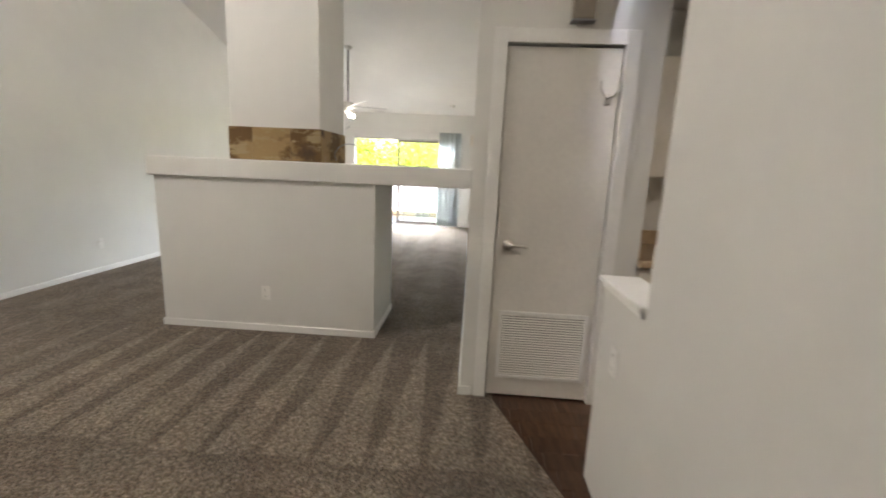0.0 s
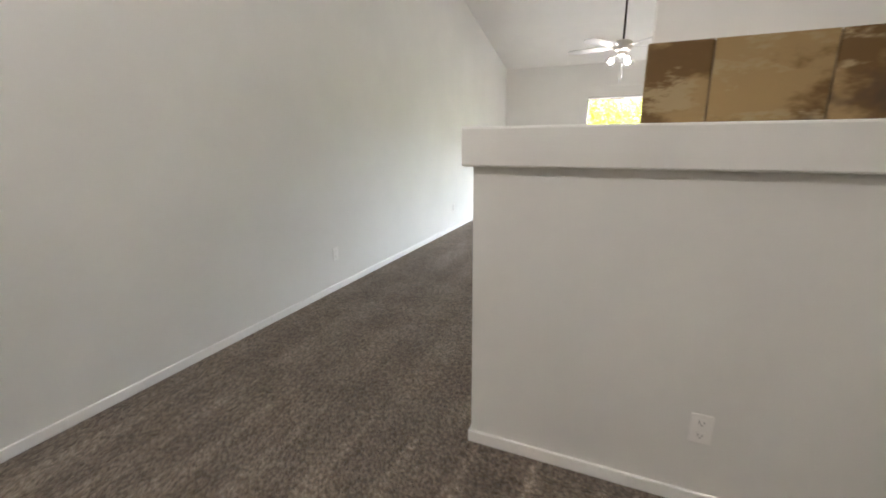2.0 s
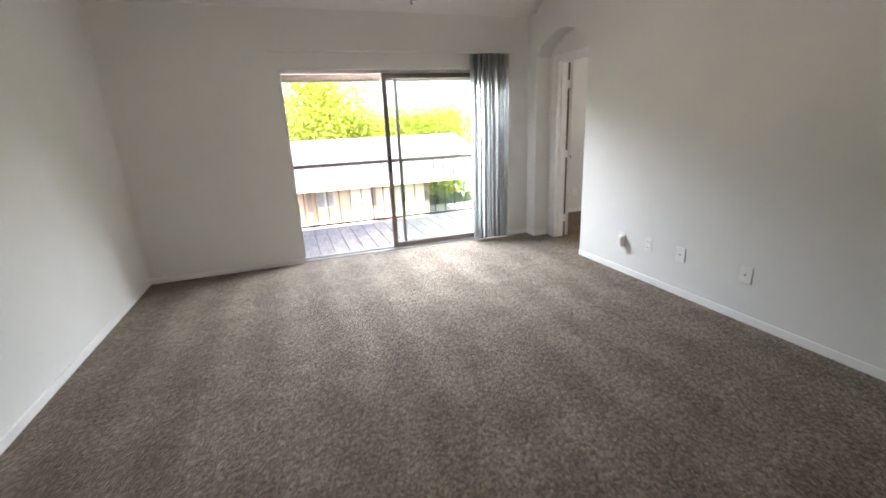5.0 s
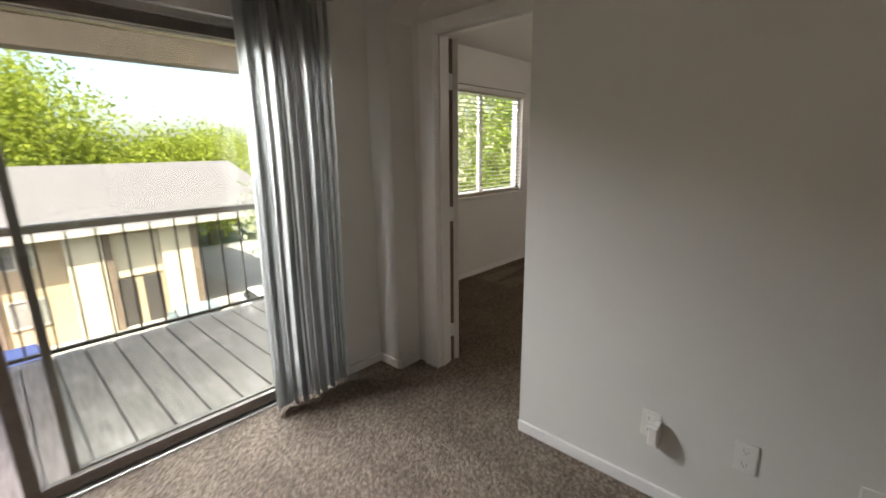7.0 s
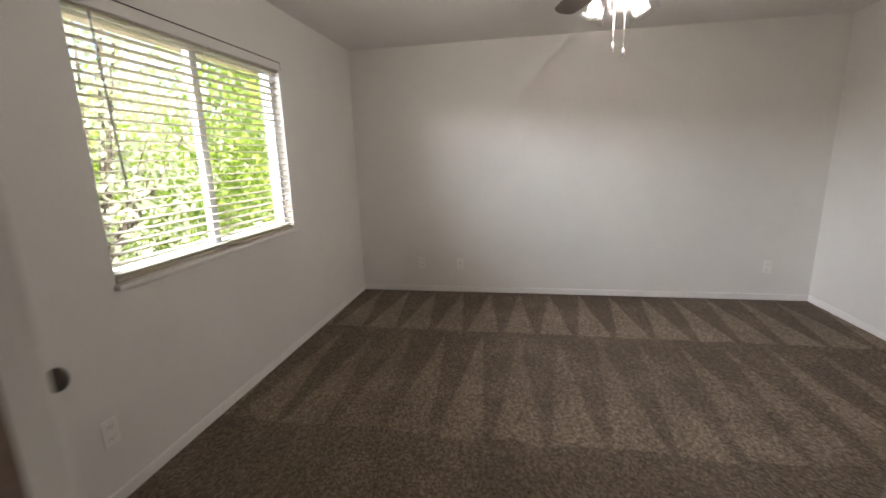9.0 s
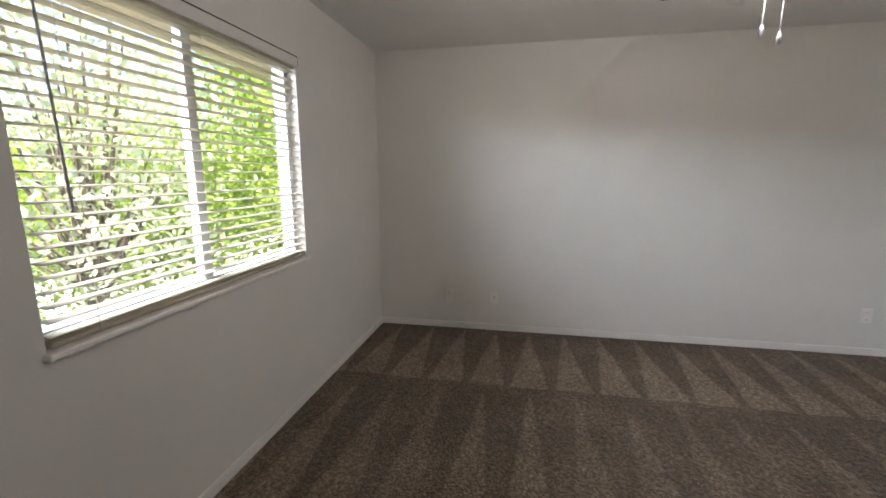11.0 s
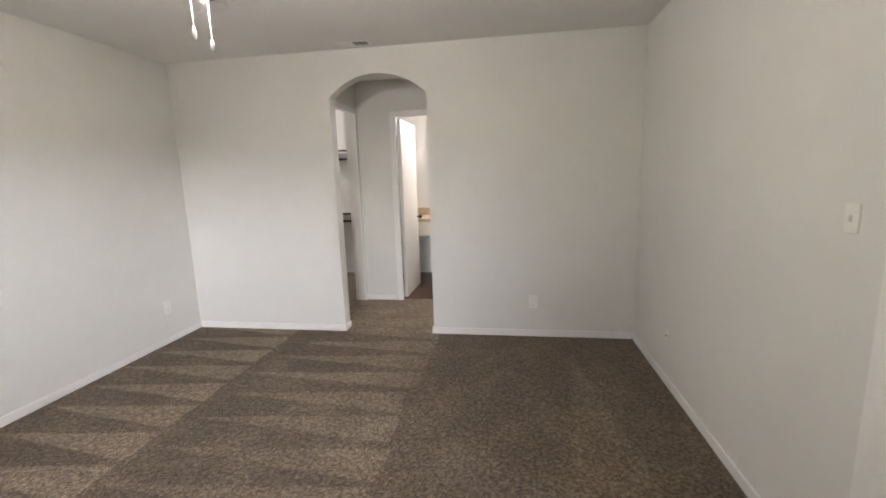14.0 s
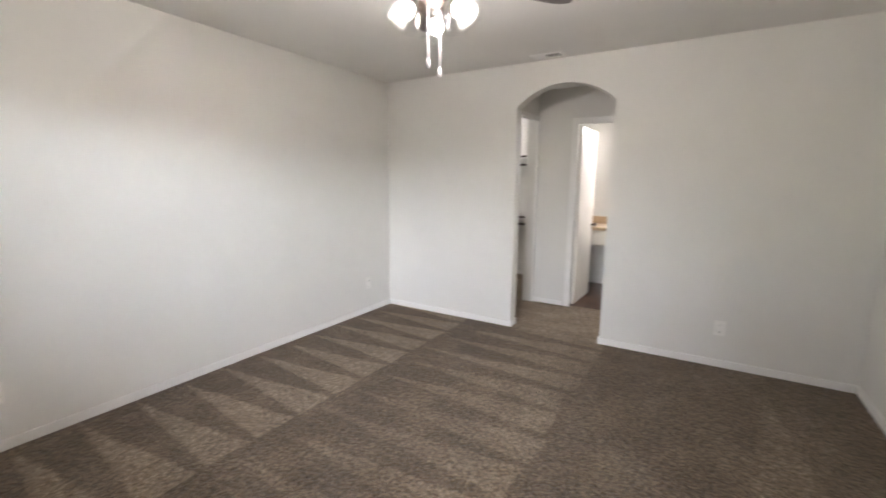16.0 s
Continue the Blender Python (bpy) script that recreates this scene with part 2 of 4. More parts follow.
def leaves(name, dark, light):
    n = Nodes(name)
    r = n.geo.outputs["Random Per Island"]
    col = n.mix(r, dark, light)
    n.bsdf.inputs["Transmission Weight"].default_value = 0.0
    n.bsdf.inputs["Subsurface Weight"].default_value = 0.0
    t = n.tree
    through_leaf, both = n.add("ShaderNodeBsdfTranslucent"), n.add("ShaderNodeMixShader")
    t.links.new(col, through_leaf.inputs[0])
    n.done(col, 0.5, 0.0, 0.3)
    both.inputs[0].default_value = 0.55
    t.links.new(n.bsdf.outputs[0], both.inputs[1])
    t.links.new(through_leaf.outputs[0], both.inputs[2])
    t.links.new(both.outputs[0], t.nodes["Material Output"].inputs[0])
    return n.mat


WALL = painted_wall("wall_paint", (0.745, 0.73, 0.69))
CEIL = painted_wall("ceiling_paint", (0.78, 0.765, 0.735), 0.35)
TRIM = plain("white_trim_paint", (0.83, 0.815, 0.785), 0.38, vary=0.04, scale=3, bump=0.05, bump_scale=60)
DOOR = plain("door_paint", (0.74, 0.71, 0.66), 0.42, vary=0.05, scale=2.5, bump=0.06, bump_scale=70)
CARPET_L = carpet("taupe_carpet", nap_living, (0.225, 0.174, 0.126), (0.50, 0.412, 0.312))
CARPET_B = carpet("taupe_carpet_bedroom", nap_bedroom_hall_light, (0.200, 0.146, 0.094), (0.465, 0.368, 0.256))
SLATE = slate("brown_slate")
GROUT = plain("grout", (0.16, 0.12, 0.085), 0.9, vary=0.15)
PLATE = plain("white_plastic", (0.82, 0.80, 0.76), 0.35, vary=0.03)
DARK = plain("black_plastic", (0.018, 0.017, 0.016), 0.45, vary=0.2)
GREYP = plain("grey_plastic", (0.30, 0.30, 0.31), 0.5, vary=0.1)
CHROME = plain("satin_nickel", (0.58, 0.55, 0.50), 0.30, 1.0, vary=0.08)
BRONZE = plain("bronze_metal", (0.055, 0.042, 0.034), 0.45, 0.7, vary=0.2)
ALU = plain("aluminium", (0.50, 0.49, 0.47), 0.42, 0.85, vary=0.12)
STILE = plain("bronze_aluminium", (0.19, 0.165, 0.145), 0.45, 0.6, vary=0.15)
VINYL = plain("white_vinyl", (0.64, 0.66, 0.69), 0.4, vary=0.03)
SLAT = cloth("ivory_slat", (0.62, 0.575, 0.46), 0.25, 0.5)
VANE = cloth("grey_fabric", (0.73, 0.74, 0.73), 0.64)
GLASS = glass_pane("window_glass")
SHADE = glass_pane("clear_glass", (0.97, 0.97, 0.97))
BULB = glow("lit_bulb", (1.0, 0.93, 0.80), 4.5)
WOODFLOOR = planks("dark_wood_floor", (0.045, 0.022, 0.012), (0.115, 0.058, 0.030), 0.32, (10, 1.2, 10))
DECK = planks("weathered_deck", (0.235, 0.195, 0.180), (0.40, 0.345, 0.325), 0.75, (14, 1, 14))
COUNTER = plain("tan_laminate", (0.46, 0.34, 0.21), 0.35, vary=0.14, scale=20)
CABINET = plain("cream_cabinet", (0.78, 0.73, 0.64), 0.38, vary=0.04)
RUBBER = plain("rubber", (0.02, 0.02, 0.02), 0.8, vary=0.2)
MIRROR = plain("mirror", (0.9, 0.9, 0.9), 0.03, 1.0, vary=0.0)
RAILWOOD = plain("brown_stained_timber", (0.085, 0.060, 0.048), 0.65, vary=0.25, scale=9, bump=0.2, stretch=(1, 12, 12))
SOFFIT = plain("tan_soffit", (0.50, 0.39, 0.28), 0.8, vary=0.08)
BEAM = plain("brown_beam", (0.20, 0.145, 0.11), 0.75, vary=0.2, scale=4)
STUCCO = plain("tan_stucco", (0.50, 0.385, 0.26), 0.9, vary=0.10, scale=1.2, bump=0.4, bump_scale=60)
STUCCO2 = plain("pale_stucco", (0.60, 0.52, 0.40), 0.9, vary=0.08, scale=1.2, bump=0.4, bump_scale=60)
SHINGLE = plain("grey_shingle", (0.150, 0.138, 0.142), 0.9, vary=0.28, scale=2.0, stretch=(1, 4, 4), bump=0.4, bump_scale=14)
FRAMEW = plain("far_window_frame", (0.50, 0.46, 0.40), 0.5, vary=0.08)
DARKGLASS = plain("far_dark_glass", (0.06, 0.065, 0.07), 0.08, 0.0, vary=0.2)
BLINDGLASS = plain("glass_with_blinds_behind", (0.30, 0.285, 0.26), 0.15, 0.0, vary=0.25, scale=1.4)
DARKDOOR = plain("far_dark_door", (0.075, 0.065, 0.06), 0.5, vary=0.2)
BARK = plain("bark", (0.12, 0.09, 0.065), 0.9, vary=0.35, scale=8, bump=0.6, bump_scale=25, stretch=(4, 4, 1))
LEAF_FAR = leaves("far_leaves", (0.20, 0.255, 0.03), (0.42, 0.47, 0.07))
LEAF_NEAR = leaves("near_leaves", (0.22, 0.33, 0.05), (0.46, 0.56, 0.12))
LEAF_PALE = leaves("pale_leaves", (0.38, 0.41, 0.24), (0.60, 0.62, 0.44))
ASPHALT = plain("asphalt", (0.085, 0.082, 0.078), 0.9, vary=0.25, scale=1.0, bump=0.4, bump_scale=40)
GRASS = plain("lawn", (0.10, 0.13, 0.045), 0.95, vary=0.35, scale=1.5)
CONCRETE = plain("concrete", (0.42, 0.40, 0.37), 0.85, vary=0.12, scale=2)


# ---- building helpers ----
def bx(bm, lo, hi, bevel=0.0):
    """A box from corner to corner, joined into bm; its edges rounded when bevel is given."""
    made = bmesh.ops.create_cube(bm, size=1.0)["verts"]
    for v in made:
        v.co = Vector([lo[i] + (v.co[i] + 0.5) * (hi[i] - lo[i]) for i in range(3)])
    if bevel:
        edges = list({e for v in made for e in v.link_edges})
        bmesh.ops.bevel(bm, geom=edges, offset=bevel, segments=2, affect="EDGES", profile=0.5)
    return bm


def box(lo, hi, bevel=0.0):
    return bx(bmesh.new(), lo, hi, bevel)


def rod(bm, a, b, r0, r1=None, sides=12, cap=True):
    """A round bar from a to b."""
    a, b = Vector(a), Vector(b)
    turn = (b - a).to_track_quat("Z", "Y").to_matrix().to_4x4()
    bmesh.ops.create_cone(bm, cap_ends=cap, segments=sides, radius1=r0, radius2=r0 if r1 is None else r1, depth=(b - a).length,
                          matrix=Matrix.Translation((a + b) / 2) @ turn)
    return bm


def ball(bm, place, r, squash=(1, 1, 1), seg=14):
    bmesh.ops.create_uvsphere(bm, u_segments=seg, v_segments=max(6, seg // 2), radius=r,
                              matrix=Matrix.Translation(place) @ Matrix.Diagonal((*squash, 1)))
    return bm


def lathe(bm, profile, place=(0, 0, 0), sides=20):
    """A round body from rows of (radius, height)."""
    rings = []
    for r, h in profile:
        rings.append([bm.verts.new((place[0] + r * math.cos(2 * math.pi * k / sides), place[1] + r * math.sin(2 * math.pi * k / sides), place[2] + h)) for k in range(sides)])
    for a, b in zip(rings, rings[1:]):
        for k in range(sides):
            bm.faces.new((a[k], a[(k + 1) % sides], b[(k + 1) % sides], b[k]))
    return bm


def prism(bm, outline, lo, hi, axis):
    """An outline of (u, v) pulled along x, y or z from lo to hi."""
    def at(u, v, w):
        return {"x": (w, u, v), "y": (u, w, v), "z": (u, v, w)}[axis]
    a = [bm.verts.new(at(u, v, lo)) for u, v in outline]
    b = [bm.verts.new(at(u, v, hi)) for u, v in outline]
    bm.faces.new(a)
    bm.faces.new(b[::-1])
    for k in range(len(a)):
        j = (k + 1) % len(a)
        bm.faces.new((a[k], b[k], b[j], a[j]))
    bmesh.ops.recalc_face_normals(bm, faces=bm.faces)
    return bm


def finish(name, bm, mat, smooth=False):
    me = bpy.data.meshes.new(name)
    bmesh.ops.recalc_face_normals(bm, faces=bm.faces)
    bm.to_mesh(me)
    bm.free()
    me.materials.append(mat)
    if smooth:
        for p in me.polygons:
            p.use_smooth = True
    return new(name, me)


def struct(name, bm, mat, label, category="wall"):
    return tagged(finish(name, bm, mat), label, category, "", "structure")


def thing(name, place, label, category, group="", turn=0.0, kind=""):
    ob = new(name)
    ob.matrix_basis = pose(*place, 0, 0, turn)
    ob.empty_display_size = 0.1
    return tagged(ob, label, category, group, kind)


def part(name, bm, mat, parent, label="", smooth=False):
    ob = finish(name, bm, mat, smooth)
    ob.parent = parent
    return tagged(ob, label)


def lone(name, bm, mat, label, category, group="", kind="", smooth=False):
    return tagged(finish(name, bm, mat, smooth), label, category, group, kind)


def arc(u0, u1, spring, rise, steps=20):
    """Points of a low round arch from u0 to u1."""
    half, mid = (u1 - u0) / 2, (u0 + u1) / 2
    r = (half * half + rise * rise) / (2 * rise)
    a = math.asin(half / r)
    return [(mid + r * math.sin(-a + 2 * a * k / steps), spring + rise - r + r * math.cos(-a + 2 * a * k / steps)) for k in range(steps + 1)]


# ---- plan ----
XW, XE, YN, YS = -3.88, 0.42, 10.70, -1.60
XV, XB = 0.605, 0.705            # the two faces of the bedroom door's wall
BE, BN, BS, BH = 4.65, 11.48, 7.25, 2.40
CLY = 3.10                     # closet front


def vault(y):
    """Height of the sloped ceiling."""
    return 2.555 + 0.275 * (YN - y) if y > 2.6 else 4.78 - 0.275 * (2.6 - y)


# ---- structure: floors and ceilings ----
struct("floor_living", box((XW - 0.15, YS - 0.15, -0.12), (XE + 0.2, YN + 0.02, 0.0)), CARPET_L, "taupe cut-pile carpet with vacuum marks", "floor")
struct("floor_bedroom", bx(box((XE + 0.2, 7.0, -0.12), (BE + 0.15, BN + 0.1, 0.0)), (2.2, 4.9, -0.12), (BE + 0.15, 7.0, 0.0)), CARPET_B,
       "taupe cut-pile bedroom carpet with wedge-shaped vacuum marks, hall light in its colour", "floor")
bm = prism(bmesh.new(), [(0.62, 3.35), (0.62, 3.08), (0.97, 2.12), (0.97, YS), (3.2, YS), (3.2, 4.1), (1.3, 4.1), (1.3, 3.35)], -0.12, -0.004, "z")
struct("floor_kitchen", bm, WOODFLOOR, "dark brown wood plank kitchen floor", "floor")
struct("floor_entry", box((XE + 0.2, YS, -0.13), (0.97, 3.1, -0.008)), CARPET_L, "taupe carpet at the kitchen entry", "floor")
prof = [(YS - 0.2, vault(YS - 0.2)), (2.6, vault(2.6)), (YN + 0.2, vault(YN + 0.2)), (YN + 0.2, vault(YN + 0.2) + 0.15), (2.6, vault(2.6) + 0.15), (YS - 0.2, vault(YS - 0.2) + 0.15)]
struct("ceiling_living", prism(bmesh.new(), prof, XW - 0.15, 1.2, "x"), CEIL, "white textured vaulted ceiling", "ceiling")
struct("ceiling_bedroom", box((XV, BS - 0.12, BH), (BE + 0.15, BN + 0.15, BH + 0.12)), CEIL, "white textured flat bedroom ceiling", "ceiling")
struct("ceiling_hall", box((XV, 3.9, 2.36), (BE + 0.15, BS - 0.12, 2.48)), CEIL, "white flat ceiling over hall and bath", "ceiling")
struct("ceiling_kitchen", box((1.2, YS, 2.44), (3.3, 4.2, 2.56)), CEIL, "white flat kitchen ceiling", "ceiling")

# ---- structure: walls of the living room and entry ----
top = [(YS - 0.15, -0.1), (YN + 0.16, -0.1), (YN + 0.16, vault(YN + 0.16)), (2.6, vault(2.6)), (YS - 0.15, vault(YS - 0.15))]
struct("wall_west", prism(bmesh.new(), top, XW - 0.15, XW, "x"), WALL, "tall off-white painted living room wall")
SL, SR, SH = -2.385, 0.06, 2.005
bm = box((XW, YN, -0.1), (SL, YN + 0.16, 2.56))
bx(bm, (SR, YN, -0.1), (XV, YN + 0.16, 2.56))
bx(bm, (SL, YN, SH), (SR, YN + 0.16, 2.56))
struct("wall_north", bm, WALL, "off-white painted wall around the sliding door")
struct("wall_south", box((XW, YS - 0.15, -0.1), (1.02, YS, 4.0)), WALL, "off-white painted entry wall")
AS, AN = 9.585, 10.505
east = [(3.22, 0.0), (AS, 0.0), (AS, vault(AS)), (3.22, vault(3.22))]
struct("wall_east", prism(bmesh.new(), east, XE, XE + 0.12, "x"), WALL, "long off-white painted wall with outlets")
head = arc(AS, AN, 2.10, 0.215)
outline = head + [(AN, vault(AN)), (AS, vault(AS))]
struct("wall_arch_living", prism(bmesh.new(), outline, XE, XV, "x"), WALL, "off-white arched opening above the bedroom door")
bm = box((XE, AN, 0.0), (XV, YN - 0.001, 2.56))
struct("wall_arch_north", bm, WALL, "off-white stub wall beside the arch")
struct("wall_arch_south", box((XE + 0.121, AS - 0.12, 0.0), (XV, AS, 2.5)), WALL, "off-white reveal wall of the arch")
# closet block and kitchen
DL, DR, DT = 0.575, 1.190, 2.050
bm = box((XE, CLY, 0.0), (DL - 0.02, CLY + 0.12, 4.66))
bx(bm, (DR + 0.02, CLY, 0.0), (1.395, CLY + 0.12, 4.66))
bx(bm, (DL - 0.02, CLY, DT + 0.02), (DR + 0.02, CLY + 0.12, 4.66))
struct("wall_closet", bm, WALL, "off-white painted wall around the utility closet door")
struct("wall_closet_rear", box((XE + 0.121, 3.98, 0.0), (1.279, 4.1, 2.44)), WALL, "off-white rear wall of the utility closet")
struct("floor_closet", box((XE + 0.121, 3.36, -0.12), (1.279, 3.979, -0.006)), WOODFLOOR, "dark brown wood plank closet floor", "floor")
struct("ceiling_closet", box((XE + 0.121, CLY + 0.121, 2.445), (1.199, 4.1, 2.55)), CEIL, "white flat closet ceiling", "ceiling")
struct("wall_closet_side", box((1.28, CLY + 0.121, 0.0), (1.395, 4.1, 2.44)), WALL, "off-white side wall of the closet")
struct("wall_kitchen_north", box((1.396, 3.72, 0.0), (3.3, 3.84, 2.44)), WALL, "cream kitchen wall behind the cabinets")
struct("wall_kitchen_east", box((3.2, YS, 0.0), (3.32, 3.72, 2.44)), WALL, "cream kitchen side wall")
struct("wall_kitchen_south", box((1.141, YS - 0.15, 0.0), (3.32, YS, 2.6)), WALL, "off-white kitchen end wall")
KX = 1.02
bm = box((KX, YS, -0.01), (KX + 0.12, 2.03, 4.5))
bx(bm, (KX, 2.03, -0.01), (KX + 0.12, 2.45, 0.915))
struct("wall_kitchen", bm, WALL, "off-white wall stepping down to a low kitchen wall")
struct("wall_kitchen_header", box((KX, 2.031, 2.30), (KX + 0.12, CLY, 4.5)), WALL, "off-white header wall above the kitchen entry")
cap = thing("trim_low_wall", (KX + 0.06, 2.25, 0.916), "white painted wood cap on the low kitchen wall", "trim", kind="structure")
part("board", box((-0.085, -0.222, 0.022), (0.085, 0.222, 0.044), 0.005), TRIM, cap)
part("moulding", box((-0.073, -0.21, 0.0), (0.073, 0.21, 0.0215), 0.004), TRIM, cap)

# ---- structure: half wall, ledge and chimney ----
HX0, HX1, HY0, HY1, HZ = -2.06, -0.305, 3.865, 4.60, 1.232
struct("half_wall", box((HX0, HY0, 0.0), (HX1, HY1, HZ)), WALL, "off-white chest-high wall around the fireplace back", "half wall")
struct("ledge", box((HX0 - 0.042, HY0 - 0.028, HZ), (XE - 0.002, HY1 + 0.05, 1.378), 0.008), WALL, "thick off-white drywall ledge bridging to the side wall", "ledge")
CX0, CX1, CY0, CY1 = -1.475, -0.77, 3.97, 4.60
struct("chimney", box((CX0, CY0, 1.379), (CX1, CY1, vault(CY1) + 0.02)), WALL, "off-white painted chimney column rising to the ceiling", "chimney")
band = thing("tile_band", (CX0, CY0, 1.379), "brown slate tile band around the chimney base", "tiles")
bm = box((-0.006, -0.006, 0.0), (CX1 - CX0 + 0.006, 0.0, 0.246))
bx(bm, (-0.006, 0.0, 0.0), (0.0, CY1 - CY0, 0.246))
bx(bm, (CX1 - CX0, 0.0, 0.0), (CX1 - CX0 + 0.006, CY1 - CY0, 0.246))
part("grout", bm, GROUT, band)
for a, b in ((-0.014, 0.172), (0.176, 0.478), (0.482, 0.719)):
    part("tile", box((a, -0.016, 0.002), (b, -0.0062, 0.250), 0.002), SLATE, band)
for a, b in ((0.0, 0.21), (0.214, 0.42), (0.424, 0.628)):
    part("tile", box((-0.016, a, 0.002), (-0.0062, b, 0.250), 0.002), SLATE, band)
    part("tile", box((CX1 - CX0 + 0.0062, a, 0.002), (CX1 - CX0 + 0.016, b, 0.250), 0.002), SLATE, band)

# ---- structure: bedroom, hall, closet, bath ----
JS, JN, JT = 9.620, 10.322, 2.035      # door opening
bm = box((XV, BS - 0.12, 0.0), (XB, JS - 0.02, BH + 0.1))
bx(bm, (XV, JN + 0.02, 0.0), (XB, BN + 0.14, BH + 0.1))
bx(bm, (XV, JS - 0.02, JT + 0.02), (XB, JN + 0.02, BH + 0.1))
struct("wall_bedroom_west", bm, WALL, "off-white bedroom wall with the doorway")
WX0, WX1, WZ0, WZ1 = 1.885, 3.334, 0.885, 2.012
bm = box((XB, BN, -0.1), (WX0, BN + 0.14, BH))
bx(bm, (WX1, BN, -0.1), (BE + 0.15, BN + 0.14, BH))
bx(bm, (WX0, BN, -0.1), (WX1, BN + 0.14, WZ0))
bx(bm, (WX0, BN, WZ1), (WX1, BN + 0.14, BH))
struct("wall_bedroom_north", bm, WALL, "off-white bedroom wall around the window")
struct("wall_bedroom_east", box((BE, 3.9, -0.1), (BE + 0.14, BN, BH)), WALL, "plain off-white bedroom wall")
AX0, AX1 = 2.365, 3.184
bm = box((XB, BS - 0.12, 0.0), (AX0, BS, BH))
bx(bm, (AX1, BS - 0.12, 0.0), (BE, BS, BH))
bm2 = prism(bm, arc(AX0, AX1, 2.032, 0.168) + [(AX1, BH), (AX0, BH)], BS - 0.12, BS, "y")
struct("wall_bedroom_south", bm2, WALL, "off-white bedroom wall with an arched opening")
HB = 6.27
BD0, BD1, BDT = 2.20, 2.880, 1.975
bm = box((BD1 + 0.02, HB - 0.11, 0.0), (3.32, HB, 2.36))
bx(bm, (1.9, HB - 0.11, 0.0), (BD0 - 0.02, HB, 2.36))
bx(bm, (BD0 - 0.02, HB - 0.11, BDT + 0.02), (BD1 + 0.02, HB, 2.36))
struct("wall_hall_south", bm, WALL, "off-white hall wall beside the bath door")
struct("wall_hall_west", box((1.9, HB, 0.0), (2.0, BS - 0.12, 2.36)), WALL, "off-white hall end wall")
bm = box((3.32, HB - 0.11, 0.0), (3.43, HB + 0.03, 2.36))
bx(bm, (3.32, BS - 0.20, 0.0), (3.43, BS - 0.12, 2.36))
bx(bm, (3.32, HB + 0.03, 2.06), (3.43, BS - 0.20, 2.36))
struct("wall_closet_walk_in", bm, WALL, "off-white wall with the walk-in closet opening")
struct("wall_closet_back", box((3.32, 4.85, 0.0), (BE, 4.95, 2.36)), WALL, "off-white back wall of the walk-in closet")
struct("wall_bath_east", box((3.21, 4.85, 0.0), (3.319, HB - 0.11, 2.36)), WALL, "cream bathroom wall")
struct("wall_bath_south", box((1.9, 4.85, 0.0), (3.21, 4.95, 2.36)), WALL, "cream bathroom wall behind the vanity")
struct("wall_bath_west", box((1.9, 4.95, 0.0), (2.0, HB - 0.11, 2.36)), WALL, "cream bathroom wall")
struct("floor_bath", box((2.0, 4.95, -0.02), (3.21, HB - 0.05, 0.006)), WOODFLOOR, "dark brown wood-look bathroom floor", "floor")


# ---- structure: baseboards and casings ----
def baseboard(a, b, side):
    """A run of white skirting from a to b, on the side (nx, ny) of the wall."""
    (x0, y0), (x1, y1) = a, b
    t, h = 0.013, 0.058
    if side[0]:
        lo, hi = (min(x0, x0 + side[0] * t), min(y0, y1), 0.0), (max(x0, x0 + side[0] * t), max(y0, y1), h)
    else:
        lo, hi = (min(x0, x1), min(y0, y0 + side[1] * t), 0.0), (max(x0, x1), max(y0, y0 + side[1] * t), h)
    struct("baseboard", box(lo, hi, 0.004), TRIM, "low white painted baseboard", "baseboard")


for a, b, side in (
        ((XW, YS), (XW, YN), (1, 0)), ((XW + 0.014, YN), (SL, YN), (0, -1)), ((SR + 0.02, YN), (XE, YN), (0, -1)),
        ((XE, CLY), (XE, AS), (-1, 0)), ((XE, AN), (XE, YN - 0.014), (-1, 0)), ((XE, AN), (XV - 0.016, AN), (0, -1)),
        ((XE - 0.013, CLY), (DL - 0.09, CLY), (0, -1)), ((DR + 0.09, CLY), (1.39, CLY), (0, -1)),
        ((HX0 - 0.013, HY0), (HX1 + 0.013, HY0), (0, -1)), ((HX0, HY0), (HX0, HY1), (-1, 0)), ((HX1, HY0), (HX1, HY1), (1, 0)), ((HX0, HY1), (HX1, HY1), (0, 1)),
        ((XB, BS), (XB, JS - 0.135), (1, 0)), ((XB, JN + 0.09), (XB, BN), (1, 0)), ((XB + 0.014, BN), (BE - 0.014, BN), (0, -1)), ((BE, BS), (BE, BN), (-1, 0)),
        ((XB + 0.014, BS), (AX0 + 0.013, BS), (0, 1)), ((AX1 - 0.013, BS), (BE - 0.014, BS), (0, 1)), ((AX1, BS - 0.12), (AX1, BS), (-1, 0)), ((AX0, BS - 0.12), (AX0, BS), (1, 0)),
        ((BD1 + 0.085, HB), (3.33, HB), (0, 1)), ((3.32, HB), (3.32, HB + 0.03), (-1, 0)), ((3.43, 4.95), (BE, 4.95), (0, 1))):
    baseboard(a, b, side)


